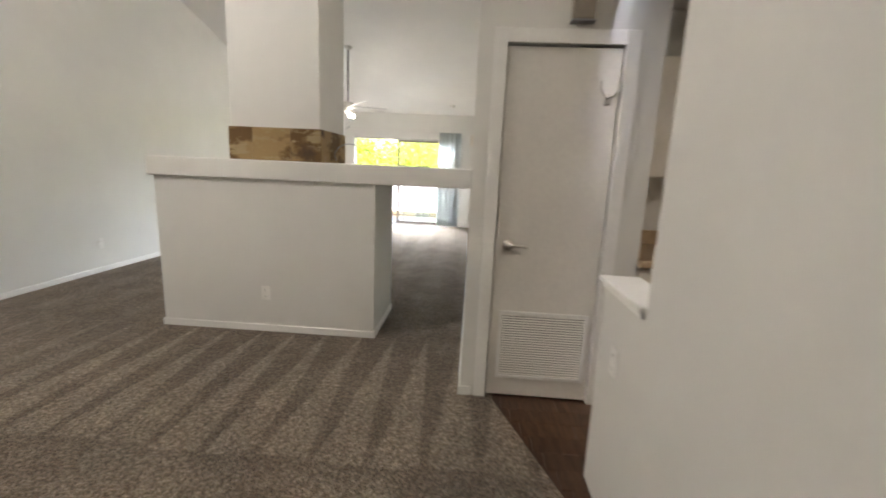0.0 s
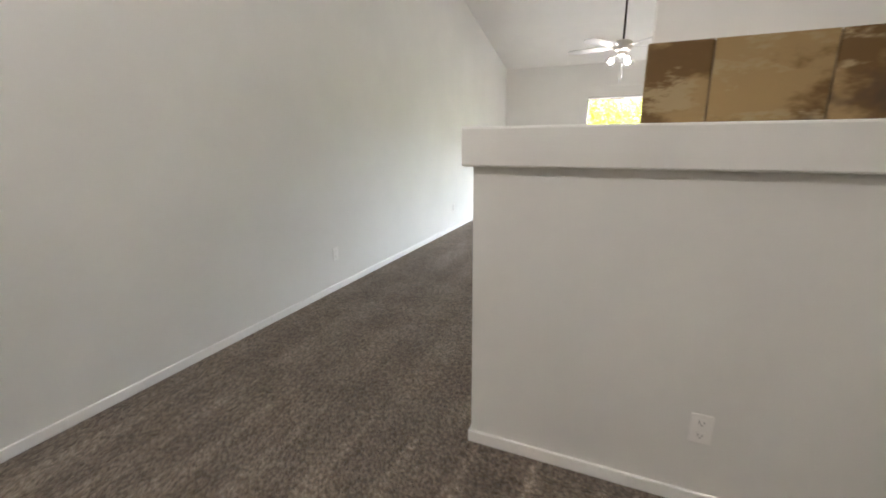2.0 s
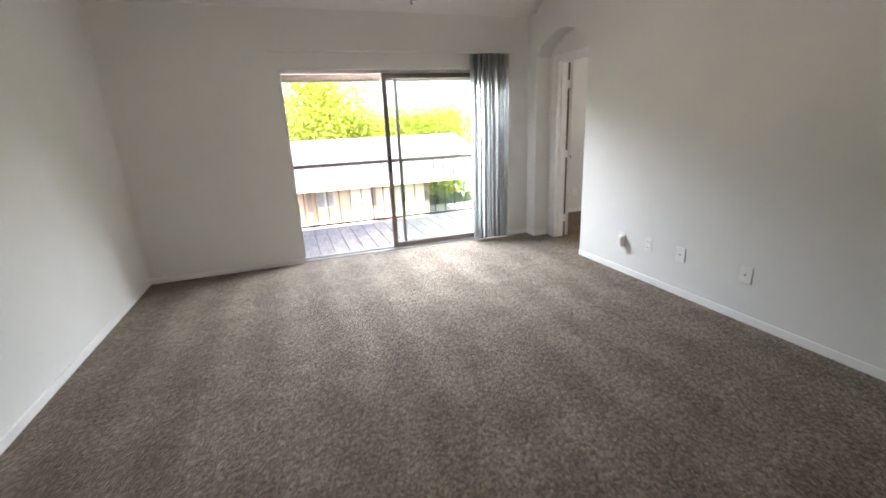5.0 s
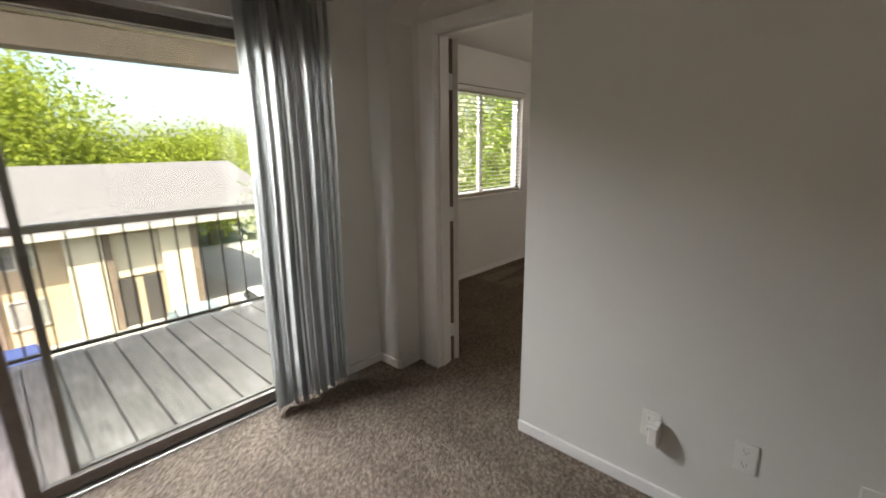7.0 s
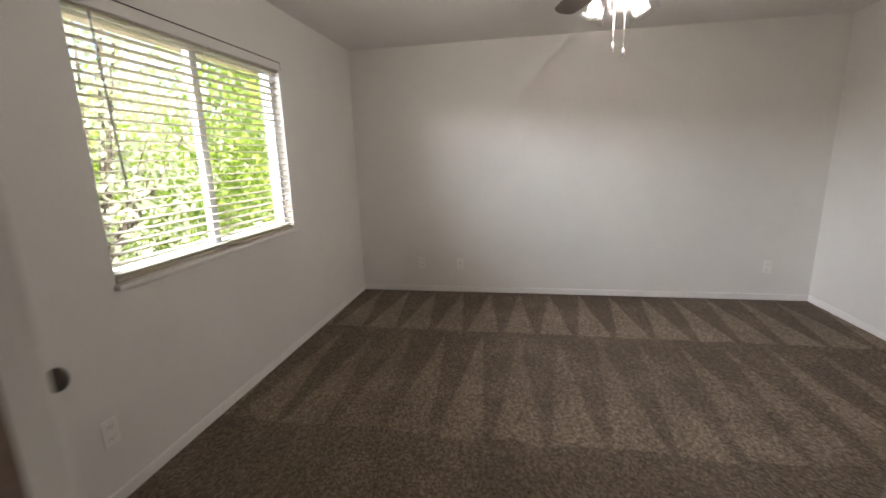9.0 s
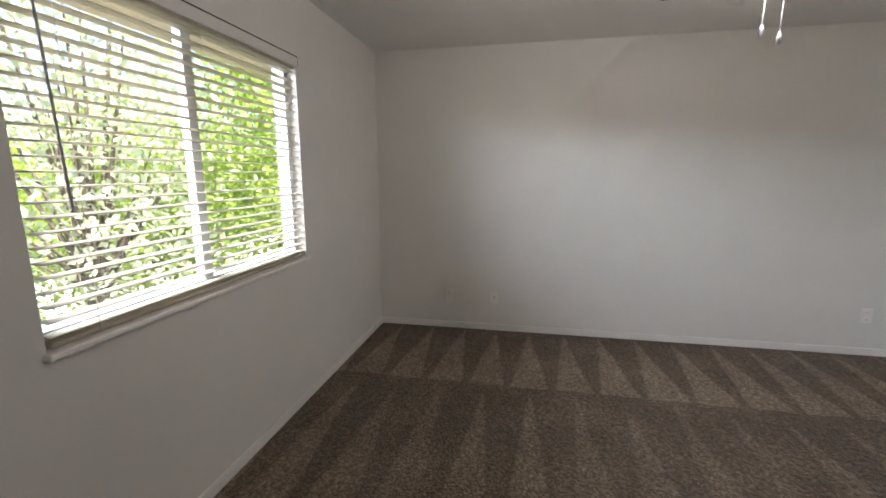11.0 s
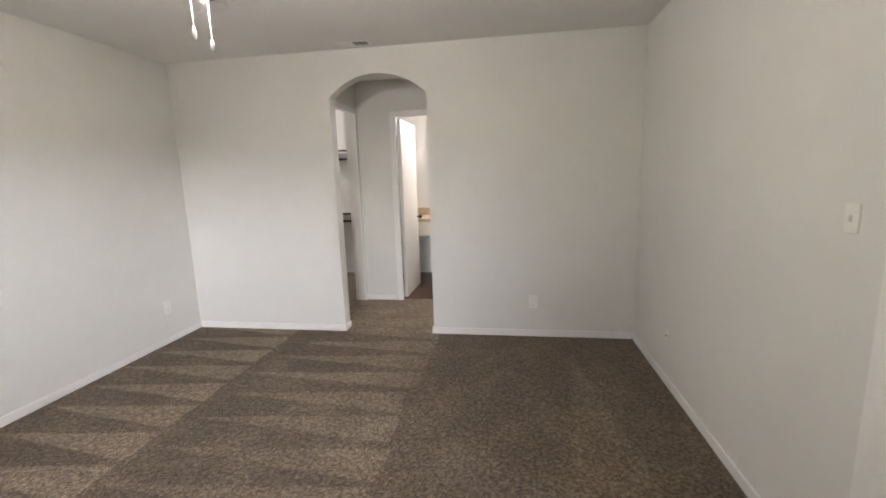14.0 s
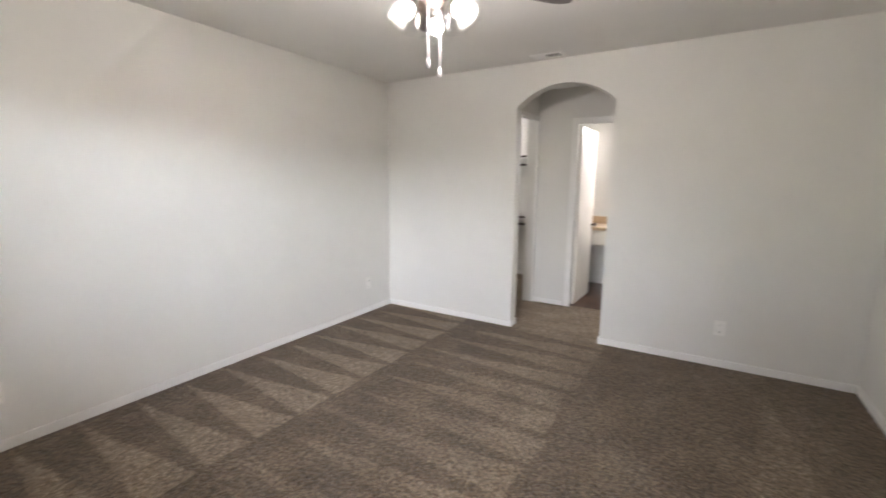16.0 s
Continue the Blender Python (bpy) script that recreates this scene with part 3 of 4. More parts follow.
def casing_x(name, x, out, y0, y1, z, width, label):
    """Flat door trim on the face x of a wall, standing out to the side out; y0, y1, z: the opening."""
    t = 0.016 * out
    lo, hi = min(x, x + t), max(x, x + t)
    trim = thing(name, (0, 0, 0), label, "door trim", kind="structure")
    if width[0]:
        part("jamb_trim", box((lo, y0 - width[0], 0), (hi, y0, z + width[2]), 0.003), TRIM, trim)
    if width[1]:
        part("jamb_trim", box((lo, y1, 0), (hi, y1 + width[1], z + width[2]), 0.003), TRIM, trim)
    part("head_trim", box((lo, y0, z), (hi, y1, z + width[2]), 0.003), TRIM, trim)
    return trim


def casing_y(name, y, out, x0, x1, z, width, label):
    t = 0.016 * out
    lo, hi = min(y, y + t), max(y, y + t)
    trim = thing(name, (0, 0, 0), label, "door trim", kind="structure")
    part("jamb_trim", box((x0 - width, lo, 0), (x0, hi, z + width), 0.003), TRIM, trim)
    part("jamb_trim", box((x1, lo, 0), (x1 + width, hi, z + width), 0.003), TRIM, trim)
    part("head_trim", box((x0, lo, z), (x1, hi, z + width), 0.003), TRIM, trim)
    return trim


def jamb_x(name, x0, x1, y0, y1, z, stop, label):
    """Door lining through a wall from x0 to x1, with a stop strip at stop."""
    j = thing(name, (0, 0, 0), label, "door frame", kind="structure")
    for ya, yb, s in ((y0 - 0.019, y0, 1), (y1, y1 + 0.019, -1)):
        part("lining", box((x0 - 0.002, ya, 0), (x1 + 0.002, yb, z)), TRIM, j)
        sa = y0 if s > 0 else y1 - 0.011
        part("stop", box((stop, sa, 0), (stop + 0.032, sa + 0.011, z - 0.011), 0.002), TRIM, j)
    part("lining", box((x0 - 0.002, y0 - 0.019, z), (x1 + 0.002, y1 + 0.019, z + 0.019)), TRIM, j)
    part("stop", box((stop, y0, z - 0.011), (stop + 0.032, y1, z), 0.002), TRIM, j)
    return j


casing_x("trim_bedroom_door_living", XV, -1, JS, JN, JT, (0.016, 0.115, 0.065), "white flat trim of the bedroom doorway in the arch")
casing_x("trim_bedroom_door_bedroom", XB, 1, JS, JN, JT, (0.13, 0.072, 0.065), "white flat trim of the doorway, bedroom side")
frame_b = jamb_x("door_frame_bedroom", XV, XB, JS, JN, JT, XV + 0.028, "white painted door lining with stop strip")
part("strike_plate", box((XV + 0.066, JS, 0.800), (XB - 0.004, JS + 0.003, 0.860), 0.001), CHROME, frame_b, "small worn metal strike plate")
part("strike_hole", box((XV + 0.078, JS + 0.0031, 0.817), (XB - 0.020, JS + 0.0036, 0.843)), DARK, frame_b)
casing_y("trim_closet_door", CLY, -1, DL, DR, DT, 0.072, "white flat trim of the closet door")
casing_y("trim_bath_door", HB, 1, BD0, BD1, BDT, 0.065, "white flat trim of the bath door")
casing_x("trim_walk_in_closet", 3.32, -1, HB + 0.045, BS - 0.21, 2.03, (0.045, 0.05, 0.05), "white flat trim of the walk-in closet opening")
lin = thing("door_frame_closet", (0, 0, 0), "white painted closet door lining", "door frame", kind="structure")
part("lining", box((DL - 0.019, CLY, 0), (DL - 0.001, CLY + 0.12, DT)), TRIM, lin)
part("lining", box((DR + 0.001, CLY, 0), (DR + 0.019, CLY + 0.12, DT)), TRIM, lin)
part("lining", box((DL - 0.019, CLY, DT + 0.001), (DR + 0.019, CLY + 0.12, DT + 0.019)), TRIM, lin)


# ---- doors ----
def lever(parent, x, y, z, out, reach):
    """A lever handle on a door face: out is the way it stands off (y), reach the way the lever goes (x)."""
    bm = bmesh.new()
    rod(bm, (x, y, z), (x, y + 0.008 * out, z), 0.033, sides=24)
    rod(bm, (x, y + 0.008 * out, z), (x, y + 0.042 * out, z), 0.013, sides=16)
    h = part("handle", bm, CHROME, parent, "satin nickel lever handle", True)
    bm = bmesh.new()
    pts = [(x, y + 0.042 * out, z), (x + 0.04 * reach, y + 0.048 * out, z + 0.003), (x + 0.08 * reach, y + 0.047 * out, z), (x + 0.112 * reach, y + 0.042 * out, z - 0.006)]
    for a, b, r in zip(pts, pts[1:], (0.011, 0.009, 0.008)):
        rod(bm, a, b, r, r * 0.88, 12)
        ball(bm, b, r * 0.88, seg=10)
    part("lever", bm, CHROME, h, "", True)


closet_door = thing("door_closet", (DL, CLY + 0.012, 0.012), "cream painted flush closet door with louvered vent and lever handle", "door", kind="structure")
W = DR - DL
part("leaf", box((0.007, 0, 0), (W - 0.004, 0.035, DT - 0.024), 0.002), DOOR, closet_door)
lever(closet_door, 0.082, 0.0, 0.945, -1, 1)
VX0, VX1, VZ0, VZ1 = 0.055, W - 0.032, 0.115, 0.545
vent = part("vent_frame", bx(bx(bx(box((VX0, -0.010, VZ0), (VX0 + 0.022, -0.0005, VZ1), 0.002), (VX1 - 0.022, -0.010, VZ0), (VX1, -0.0005, VZ1), 0.002),
            (VX0, -0.0095, VZ0), (VX1, -0.0005, VZ0 + 0.020), 0.002), (VX0, -0.0095, VZ1 - 0.020), (VX1, -0.0005, VZ1), 0.002), TRIM, closet_door, "white louvered return vent")
part("backing", box((VX0 + 0.02, -0.0015, VZ0 + 0.018), (VX1 - 0.02, -0.0004, VZ1 - 0.018)), DARK, vent)
for k in range(25):
    z = VZ0 + 0.026 + k * 0.0157
    bm = prism(bmesh.new(), [(-0.0085, z), (-0.0075, z - 0.0015), (-0.0018, z + 0.0068), (-0.0018, z + 0.0085)], VX0 + 0.0225, VX1 - 0.0225, "x")
    part("slat", bm, DOOR, vent)
bm = bmesh.new()
for s in (-1, 1):
    pts = [(W - 0.062, -0.006, 1.77), (W - 0.062 + 0.03 * s, -0.03, 1.785), (W - 0.062 + 0.048 * s, -0.034, 1.815), (W - 0.062 + 0.05 * s, -0.03, 1.85)]
    for a, b in zip(pts, pts[1:]):
        rod(bm, a, b, 0.006, sides=10)
        ball(bm, b, 0.007, seg=8)
bx(bm, (W - 0.080, -0.006, 1.735), (W - 0.044, 0.0, 1.80), 0.002)
part("coat_hook", bm, CHROME, closet_door, "grey two-armed coat hook", True)

bed_door = thing("door_bedroom", (XB + 0.020, JN - 0.004, 0.012), "white painted flush bedroom door standing wide open", "door", turn=59, kind="structure")
part("leaf", box((0.006, -0.052, 0), (0.700, -0.017, JT - 0.02), 0.002), DOOR, bed_door)
# Thin brown strip set into the hinge gap to draw its shade.
part("hinge_edge", box((0.006, -0.0168, 0.002), (0.009, 0.010, JT - 0.022)), BEAM, bed_door, "brown strip for the shade in the hinge gap")
bm = bmesh.new()
for s in (-1, 1):
    rod(bm, (0.650, -0.0345, 0.915), (0.650, -0.0345 + 0.055 * s, 0.915), 0.012, sides=14)
    ball(bm, (0.650, -0.0345 + 0.062 * s, 0.915), 0.027, (1, 0.8, 1), 16)
    rod(bm, (0.650, -0.0345 + 0.017 * s, 0.915), (0.650, -0.0345 + 0.024 * s, 0.915), 0.032, sides=20)
part("knob", bm, BRONZE, bed_door, "dark bronze round knob", True)
for z in (0.22, 1.0, 1.78):
    bm = rod(bmesh.new(), (0, 0, z - 0.045), (0, 0, z + 0.045), 0.0065, sides=10)
    bx(bm, (0.001, -0.017, z - 0.044), (0.0058, 0.010, z + 0.044))
    part("hinge", bm, TRIM, bed_door, "painted-over hinge")

bath_door = thing("door_bath", (BD1 - 0.008, HB - 0.075, 0.012), "white flush bath door standing open into the bath", "door", turn=-91.5, kind="structure")
part("leaf", box((0.006, -0.017, 0), (0.64, 0.017, BDT - 0.02), 0.002), DOOR, bath_door)
bm = bmesh.new()
for s in (-1, 1):
    rod(bm, (0.585, 0.0, 0.86), (0.585, 0.05 * s, 0.86), 0.011, sides=12)
    ball(bm, (0.585, 0.058 * s, 0.86), 0.026, (1, 0.8, 1), 14)
part("knob", bm, BRONZE, bath_door, "dark bronze round knob", True)


# ---- sliding glass door ----
slider = thing("sliding_door", (0, YN + 0.03, 0), "aluminium sliding glass door, one half open to the balcony", "sliding door", kind="structure")
bm = box((SL, 0.0, SH - 0.035), (SR, 0.11, SH), 0.003)
bx(bm, (SL, 0.0, 0.0), (SL + 0.022, 0.11, SH - 0.035), 0.003)
bx(bm, (SR - 0.022, 0.0, 0.0), (SR, 0.11, SH - 0.035), 0.003)
part("outer_frame", bm, ALU, slider, "pale aluminium outer frame")
bm = box((SL, -0.01, 0.0), (SR, 0.11, 0.014), 0.003)
bx(bm, (SL, 0.028, 0.0141), (SR, 0.034, 0.026))
bx(bm, (SL, 0.074, 0.0141), (SR, 0.080, 0.026))
part("threshold", bm, ALU, slider, "low aluminium track")
for name, x0, x1, y0, wide in (("sliding_panel", -1.350, -0.085, 0.012, 0.052), ("fixed_panel", -1.205, SR - 0.023, 0.060, 0.034)):
    bm = box((x0, y0, 0.028), (x0 + wide, y0 + 0.032, SH - 0.037), 0.003)
    bx(bm, (x1 - wide, y0, 0.028), (x1, y0 + 0.032, SH - 0.037), 0.003)
    bx(bm, (x0 + wide, y0 + 0.001, 0.028), (x1 - wide, y0 + 0.031, 0.082), 0.003)
    bx(bm, (x0 + wide, y0 + 0.001, SH - 0.085), (x1 - wide, y0 + 0.031, SH - 0.037), 0.003)
    pan = part(name, bm, STILE, slider, "dark bronze aluminium panel frame")
    g = part("pane", box((x0 + wide - 0.004, y0 + 0.013, 0.078), (x1 - wide + 0.004, y0 + 0.018, SH - 0.081)), GLASS, pan, "clear glass pane")
    g.visible_shadow = False
    if name == "sliding_panel":
        bm = box((x0 + 0.010, y0 - 0.030, 0.92), (x0 + 0.040, y0 - 0.001, 1.10), 0.008)
        part("pull_handle", bm, DARK, pan, "black pull handle")

# vertical blind stacked to one side
blind = thing("vertical_blind", (0, YN - 0.075, 0), "grey fabric vertical blind drawn open beside the glass door", "blind")
part("headrail", bx(box((-2.47, -0.012, 2.160), (0.165, 0.016, 2.186), 0.004), (-1.0, 0.0162, 2.168), (-0.96, 0.074, 2.176)), WALL, blind, "slim white headrail")
rnd = random.Random(4)


def vane_mesh():
    bm = bmesh.new()
    n, rows = 6, 8
    grid = []
    for j in range(rows + 1):
        z = 0.03 + (2.155 - 0.03) * j / rows
        grid.append([bm.verts.new((0.089 * (i / n - 0.5), 0.014 * math.sin(math.pi * i / n) + 0.004 * math.sin(j * 0.9), z)) for i in range(n + 1)])
    for j in range(rows):
        for i in range(n):
            bm.faces.new((grid[j][i], grid[j][i + 1], grid[j + 1][i + 1], grid[j + 1][i]))
    bmesh.ops.solidify(bm, geom=bm.faces[:], thickness=0.0012)
    return bm


vane = part("vane", vane_mesh(), VANE, blind, "", True)
vane.matrix_basis = pose(-0.345, 0.0, 0, 0, 0, 48)
for k in range(1, 22):
    v = vane.copy()
    scene.collection.objects.link(v)
    v.parent = blind
    v.matrix_basis = pose(-0.345 + 0.0208 * k + rnd.uniform(-0.006, 0.006), rnd.uniform(-0.012, 0.012), 0, rnd.uniform(-0.4, 0.4), rnd.uniform(-0.3, 0.3), 58 + rnd.uniform(-26, 22))


# ---- bedroom window ----
win = thing("window_bedroom", (0, BN, 0), "white vinyl sliding window with a white sill", "window", kind="structure")
bm = box((WX0, 0.055, WZ0 + 0.012), (WX0 + 0.035, 0.125, WZ1), 0.003)
bx(bm, (WX1 - 0.035, 0.055, WZ0 + 0.012), (WX1, 0.125, WZ1), 0.003)
bx(bm, (WX0 + 0.035, 0.055, WZ0 + 0.012), (WX1 - 0.035, 0.125, WZ0 + 0.052), 0.003)
bx(bm, (WX0 + 0.035, 0.055, WZ1 - 0.035), (WX1 - 0.035, 0.125, WZ1), 0.003)
part("window_frame", bm, VINYL, win, "white vinyl frame")
MX = 2.60
bm = box((MX - 0.028, 0.06, WZ0 + 0.053), (MX + 0.022, 0.10, WZ1 - 0.036), 0.003)
part("meeting_rail", bm, VINYL, win)
for a, b, y in ((WX0 + 0.033, MX - 0.026, 0.078), (MX + 0.020, WX1 - 0.033, 0.095)):
    g = part("pane", box((a, y, WZ0 + 0.05), (b, y + 0.004, WZ1 - 0.033)), GLASS, win, "clear glass pane")
    g.visible_shadow = False
part("window_sill", box((WX0 - 0.012, -0.030, WZ0 - 0.012), (WX1 + 0.012, 0.054, WZ0 + 0.010), 0.006), TRIM, win, "white painted sill")

hb = thing("horizontal_blind", (0, BN + 0.026, 0), "ivory horizontal slat blind, lowered with slats open", "blind")
part("headrail", box((WX0 + 0.012, -0.024, WZ1 - 0.045), (WX1 - 0.012, 0.022, WZ1 - 0.012), 0.004), SLAT, hb, "ivory headrail with dark gap above")
part("valance", box((WX0 - 0.004, -0.040, WZ1 - 0.034), (WX1 + 0.004, -0.0265, WZ1 + 0.020), 0.003), WALL, hb, "wall-coloured valance board")
# Solid dark strip draws the shadow line above and beside the valance.
part("shadow_gap", bx(box((WX0 - 0.004, -0.039, WZ1 + 0.0202), (WX1 + 0.004, -0.0262, WZ1 + 0.026)), (WX1 + 0.0042, -0.0385, WZ1 - 0.024), (WX1 + 0.008, -0.0262, WZ1 + 0.026)), DARK, hb, "thin black strip drawn for the shadow gap along the valance")
first = None
nslat = 25
for k in range(nslat):
    z = WZ0 + 0.048 + k * (WZ1 - 0.062 - WZ0 - 0.048) / (nslat - 1)
    if first is None:
        bm = bmesh.new()
        pts = [(-0.0245, -0.0012), (-0.012, 0.0016), (0, 0.0026), (0.012, 0.0016), (0.0245, -0.0012)]
        prism(bm, pts + [(u, v - 0.0028) for u, v in reversed(pts)], WX0 + 0.016, WX1 - 0.016, "x")
        first = part("slat", bm, SLAT, hb)
        ob = first
    else:
        ob = first.copy()
        scene.collection.objects.link(ob)
        ob.parent = hb
    ob.matrix_basis = pose(0, 0, z, 1.5 * math.sin(k * 1.7), 0, 0.05 * math.sin(k * 2.3))
part("bottom_rail", box((WX0 + 0.014, -0.024, WZ0 + 0.014), (WX1 - 0.014, 0.024, WZ0 + 0.030), 0.004), SLAT, hb)
for x in (WX0 + 0.16, 2.61, WX1 - 0.16):
    bm = rod(bmesh.new(), (x, -0.0255, WZ0 + 0.02), (x, -0.0255, WZ1 - 0.04), 0.0012, sides=6)
    rod(bm, (x, 0.0255, WZ0 + 0.02), (x, 0.0255, WZ1 - 0.04), 0.0012, sides=6)
    part("ladder_cord", bm, SLAT, hb)
part("tilt_wand", rod(bmesh.new(), (1.985, -0.034, WZ1 - 0.05), (2.005, -0.040, 1.29), 0.0045, sides=8), GREYP, hb, "grey tilt wand")


# ---- ceiling fans ----
def fan(name, place, drop, turn, label, blade_mat, group, metal):
    """A five-bladed fan; place: middle of the motor. drop: height of the ceiling above it."""
    f = thing(name, place, label, "ceiling fan", group, turn)
    bm = lathe(bmesh.new(), [(0.0, 0.070), (0.07, 0.068), (0.105, 0.045), (0.112, 0.0), (0.100, -0.040), (0.06, -0.058), (0.0, -0.060)], sides=28)
    part("motor", bm, metal, f, "", True)
    part("canopy", lathe(bmesh.new(), [(0.0, drop), (0.065, drop), (0.062, drop - 0.03), (0.03, drop - 0.06), (0.0, drop - 0.062)], sides=22), metal, f, "", True)
    part("down_rod", rod(bmesh.new(), (0, 0, 0.06), (0, 0, drop - 0.05), 0.0125, sides=12), BRONZE, f, "dark down rod")
    bm = lathe(bmesh.new(), [(0.0, -0.058), (0.05, -0.060), (0.055, -0.085), (0.035, -0.11), (0.0, -0.115)], sides=20)
    part("light_fitter", bm, metal, f, "", True)
    blade = iron = None
    for k in range(5):
        a = radians(72 * k)
        if blade is None:
            pts = [(0.17, -0.050), (0.30, -0.060), (0.52, -0.068), (0.62, -0.060), (0.655, -0.030), (0.66, 0.0), (0.655, 0.030), (0.62, 0.060), (0.52, 0.068), (0.30, 0.060), (0.17, 0.050)]
            blade = b = part("blade", prism(bmesh.new(), pts, -0.003, 0.003, "z"), blade_mat, f)
            bm = box((0.095, -0.016, -0.008), (0.20, 0.016, -0.0035), 0.002)
            bx(bm, (0.17, -0.035, -0.008), (0.235, 0.035, -0.0035), 0.002)
            iron = i = part("blade_iron", bm, metal, f)
        else:
            b, i = blade.copy(), iron.copy()
            for o in (b, i):
                scene.collection.objects.link(o)
                o.parent = f
        b.matrix_basis = Matrix.Rotation(a, 4, "Z") @ Matrix.Rotation(radians(11), 4, "X")
        i.matrix_basis = Matrix.Rotation(a, 4, "Z") @ Matrix.Rotation(radians(6), 4, "X")
    for k in range(3):
        a = radians(120 * k + 40)
        c, s = math.cos(a), math.sin(a)
        arm = part("lamp_arm", rod(bmesh.new(), (0.03 * c, 0.03 * s, -0.088), (0.085 * c, 0.085 * s, -0.10), 0.009, sides=10), metal, f)
        tilt = Matrix.Translation((0.085 * c, 0.085 * s, -0.10)) @ Matrix.Rotation(a, 4, "Z") @ Matrix.Rotation(radians(-32), 4, "Y")
        bm = lathe(bmesh.new(), [(0.020, 0.004), (0.026, -0.012), (0.052, -0.045), (0.066, -0.085), (0.073, -0.118)], sides=20)
        bmesh.ops.solidify(bm, geom=bm.faces[:], thickness=0.002)
        sh = part("lamp_shade", bm, SHADE, f, "clear glass bell shade", True)
        sh.matrix_basis = tilt
        sh.visible_shadow = False
        bm = ball(bmesh.new(), (0, 0, -0.062), 0.028, (1, 1, 1.25), 14)
        bu = part("bulb", bm, BULB, sh, "lit bulb", True)
        bu.visible_shadow = False
    for x, y, n in ((0.022, 0.012, 33), (-0.02, -0.018, 38)):
        bm = bmesh.new()
        for k in range(n):
            ball(bm, (x, y, -0.115 - 0.0062 * k), 0.0026, seg=6)
        z = -0.115 - 0.0062 * n
        lathe(bm, [(0.0, 0.004), (0.004, 0.002), (0.0075, -0.016), (0.0065, -0.034), (0.0, -0.038)], (x, y, z), 12)
        part("pull_chain", bm, GREYP, f, "pale beaded pull chain", True)
    return f


BLADE_W = plain("white_blade", (0.52, 0.51, 0.50), 0.5, vary=0.05)
BLADE_D = plain("dark_blade", (0.045, 0.030, 0.022), 0.4, vary=0.2, stretch=(12, 1, 1))
fan("ceiling_fan", (-1.75, 8.06, 2.335), vault(8.06) - 2.335, 21, "white-bladed ceiling fan with lit glass lights on a long rod", BLADE_W, "ceiling fans", CHROME)
fan("ceiling_fan", (2.69, 9.40, 2.190), BH - 2.190, 18, "dark-bladed bedroom ceiling fan with lit clear glass lights", BLADE_D, "ceiling fans", BRONZE)


# ---- outlets, switches and small wall things ----
def plate(place, face, label, kind, size=(0.072, 0.116), name="wall_outlet"):
    """A wall plate; face: turn of its normal about z, 0 looks to -y."""
    p = thing(name, place, label, "outlet" if kind != "switch" else "switch", "wall plates", face)
    w, h = size
    part("cover", box((-w / 2, -0.0065, -h / 2), (w / 2, 0.0, h / 2), 0.003), PLATE, p)
    if kind == "duplex":
        for s in (-1, 1):
            sock = part("socket", box((-0.017, -0.0085, s * 0.026 - 0.015), (0.017, -0.0064, s * 0.026 + 0.015), 0.002), PLATE, p)
            bm = box((-0.008, -0.0088, s * 0.026 - 0.003), (-0.006, -0.0084, s * 0.026 + 0.007))
            bx(bm, (0.006, -0.0088, s * 0.026 - 0.002), (0.008, -0.0084, s * 0.026 + 0.006))
            bx(bm, (-0.002, -0.0088, s * 0.026 - 0.010), (0.002, -0.0084, s * 0.026 - 0.006))
            part("slots", bm, DARK, sock)
    elif kind == "switch":
        part("toggle", box((-0.005, -0.017, -0.010), (0.005, -0.0064, 0.010), 0.002), PLATE, p)
    elif kind == "jack":
        part("jack", rod(bmesh.new(), (0, -0.0064, 0), (0, -0.016, 0), 0.0048, sides=12), DARK, p, "dark cable jack")
    return p


for y in (2.69, 5.27, 8.04):
    plate((XW, y, 0.335), 90, "white duplex outlet low on the long side wall", "duplex")
plate((-1.19, HY0, 0.325), 0, "white duplex outlet low on the half wall", "duplex")
for y, kind in ((4.90, "duplex"), (8.656, "duplex"), (8.326, "jack"), (7.80, "jack")):
    plate((XE, y, 0.338), -90, "white wall plate low on the long wall", kind, (0.085, 0.116) if kind == "jack" else (0.072, 0.116))
p = plate((XE, 8.971, 0.322), -90, "white outlet with a white plug-in adapter", "duplex")
part("adapter", bx(box((0.004, -0.050, -0.066), (0.044, -0.0088, 0.036), 0.005), (0.009, -0.058, -0.050), (0.039, -0.0502, 0.022), 0.003), PLATE, p, "white plug-in adapter")
plate((KX, 2.25, 0.665), -90, "white outlet on the low kitchen wall", "duplex")
plate((XB, 9.345, 1.215), 90, "white light switch beside the bedroom door", "switch", (0.055, 0.09), name="light_switch")
plate((XB, 7.99, 0.318), 90, "small white cable plate on the bedroom wall", "jack", (0.05, 0.05))
plate((BE, 10.83, 0.305), -90, "white duplex outlet low on the bedroom wall", "duplex")
plate((BE, 10.43, 0.305), -90, "white cable plate low on the bedroom wall", "jack")
plate((BE, 7.62, 0.312), -90, "white duplex outlet low on the bedroom wall", "duplex")
plate((1.735, BN, 0.315), 0, "white duplex outlet under the bedroom window", "duplex")
plate((1.51, BS, 0.303), 180, "white duplex outlet low on the arched wall", "duplex")
th = thing("thermostat", (XE, 4.36, 1.615), "small beige thermostat on the long wall", "thermostat", turn=-90)
part("case", box((-0.032, -0.028, -0.042), (0.032, 0, 0.042), 0.006), CABINET, th)
part("display", box((-0.020, -0.0295, 0.004), (0.020, -0.0279, 0.028)), GREYP, th)
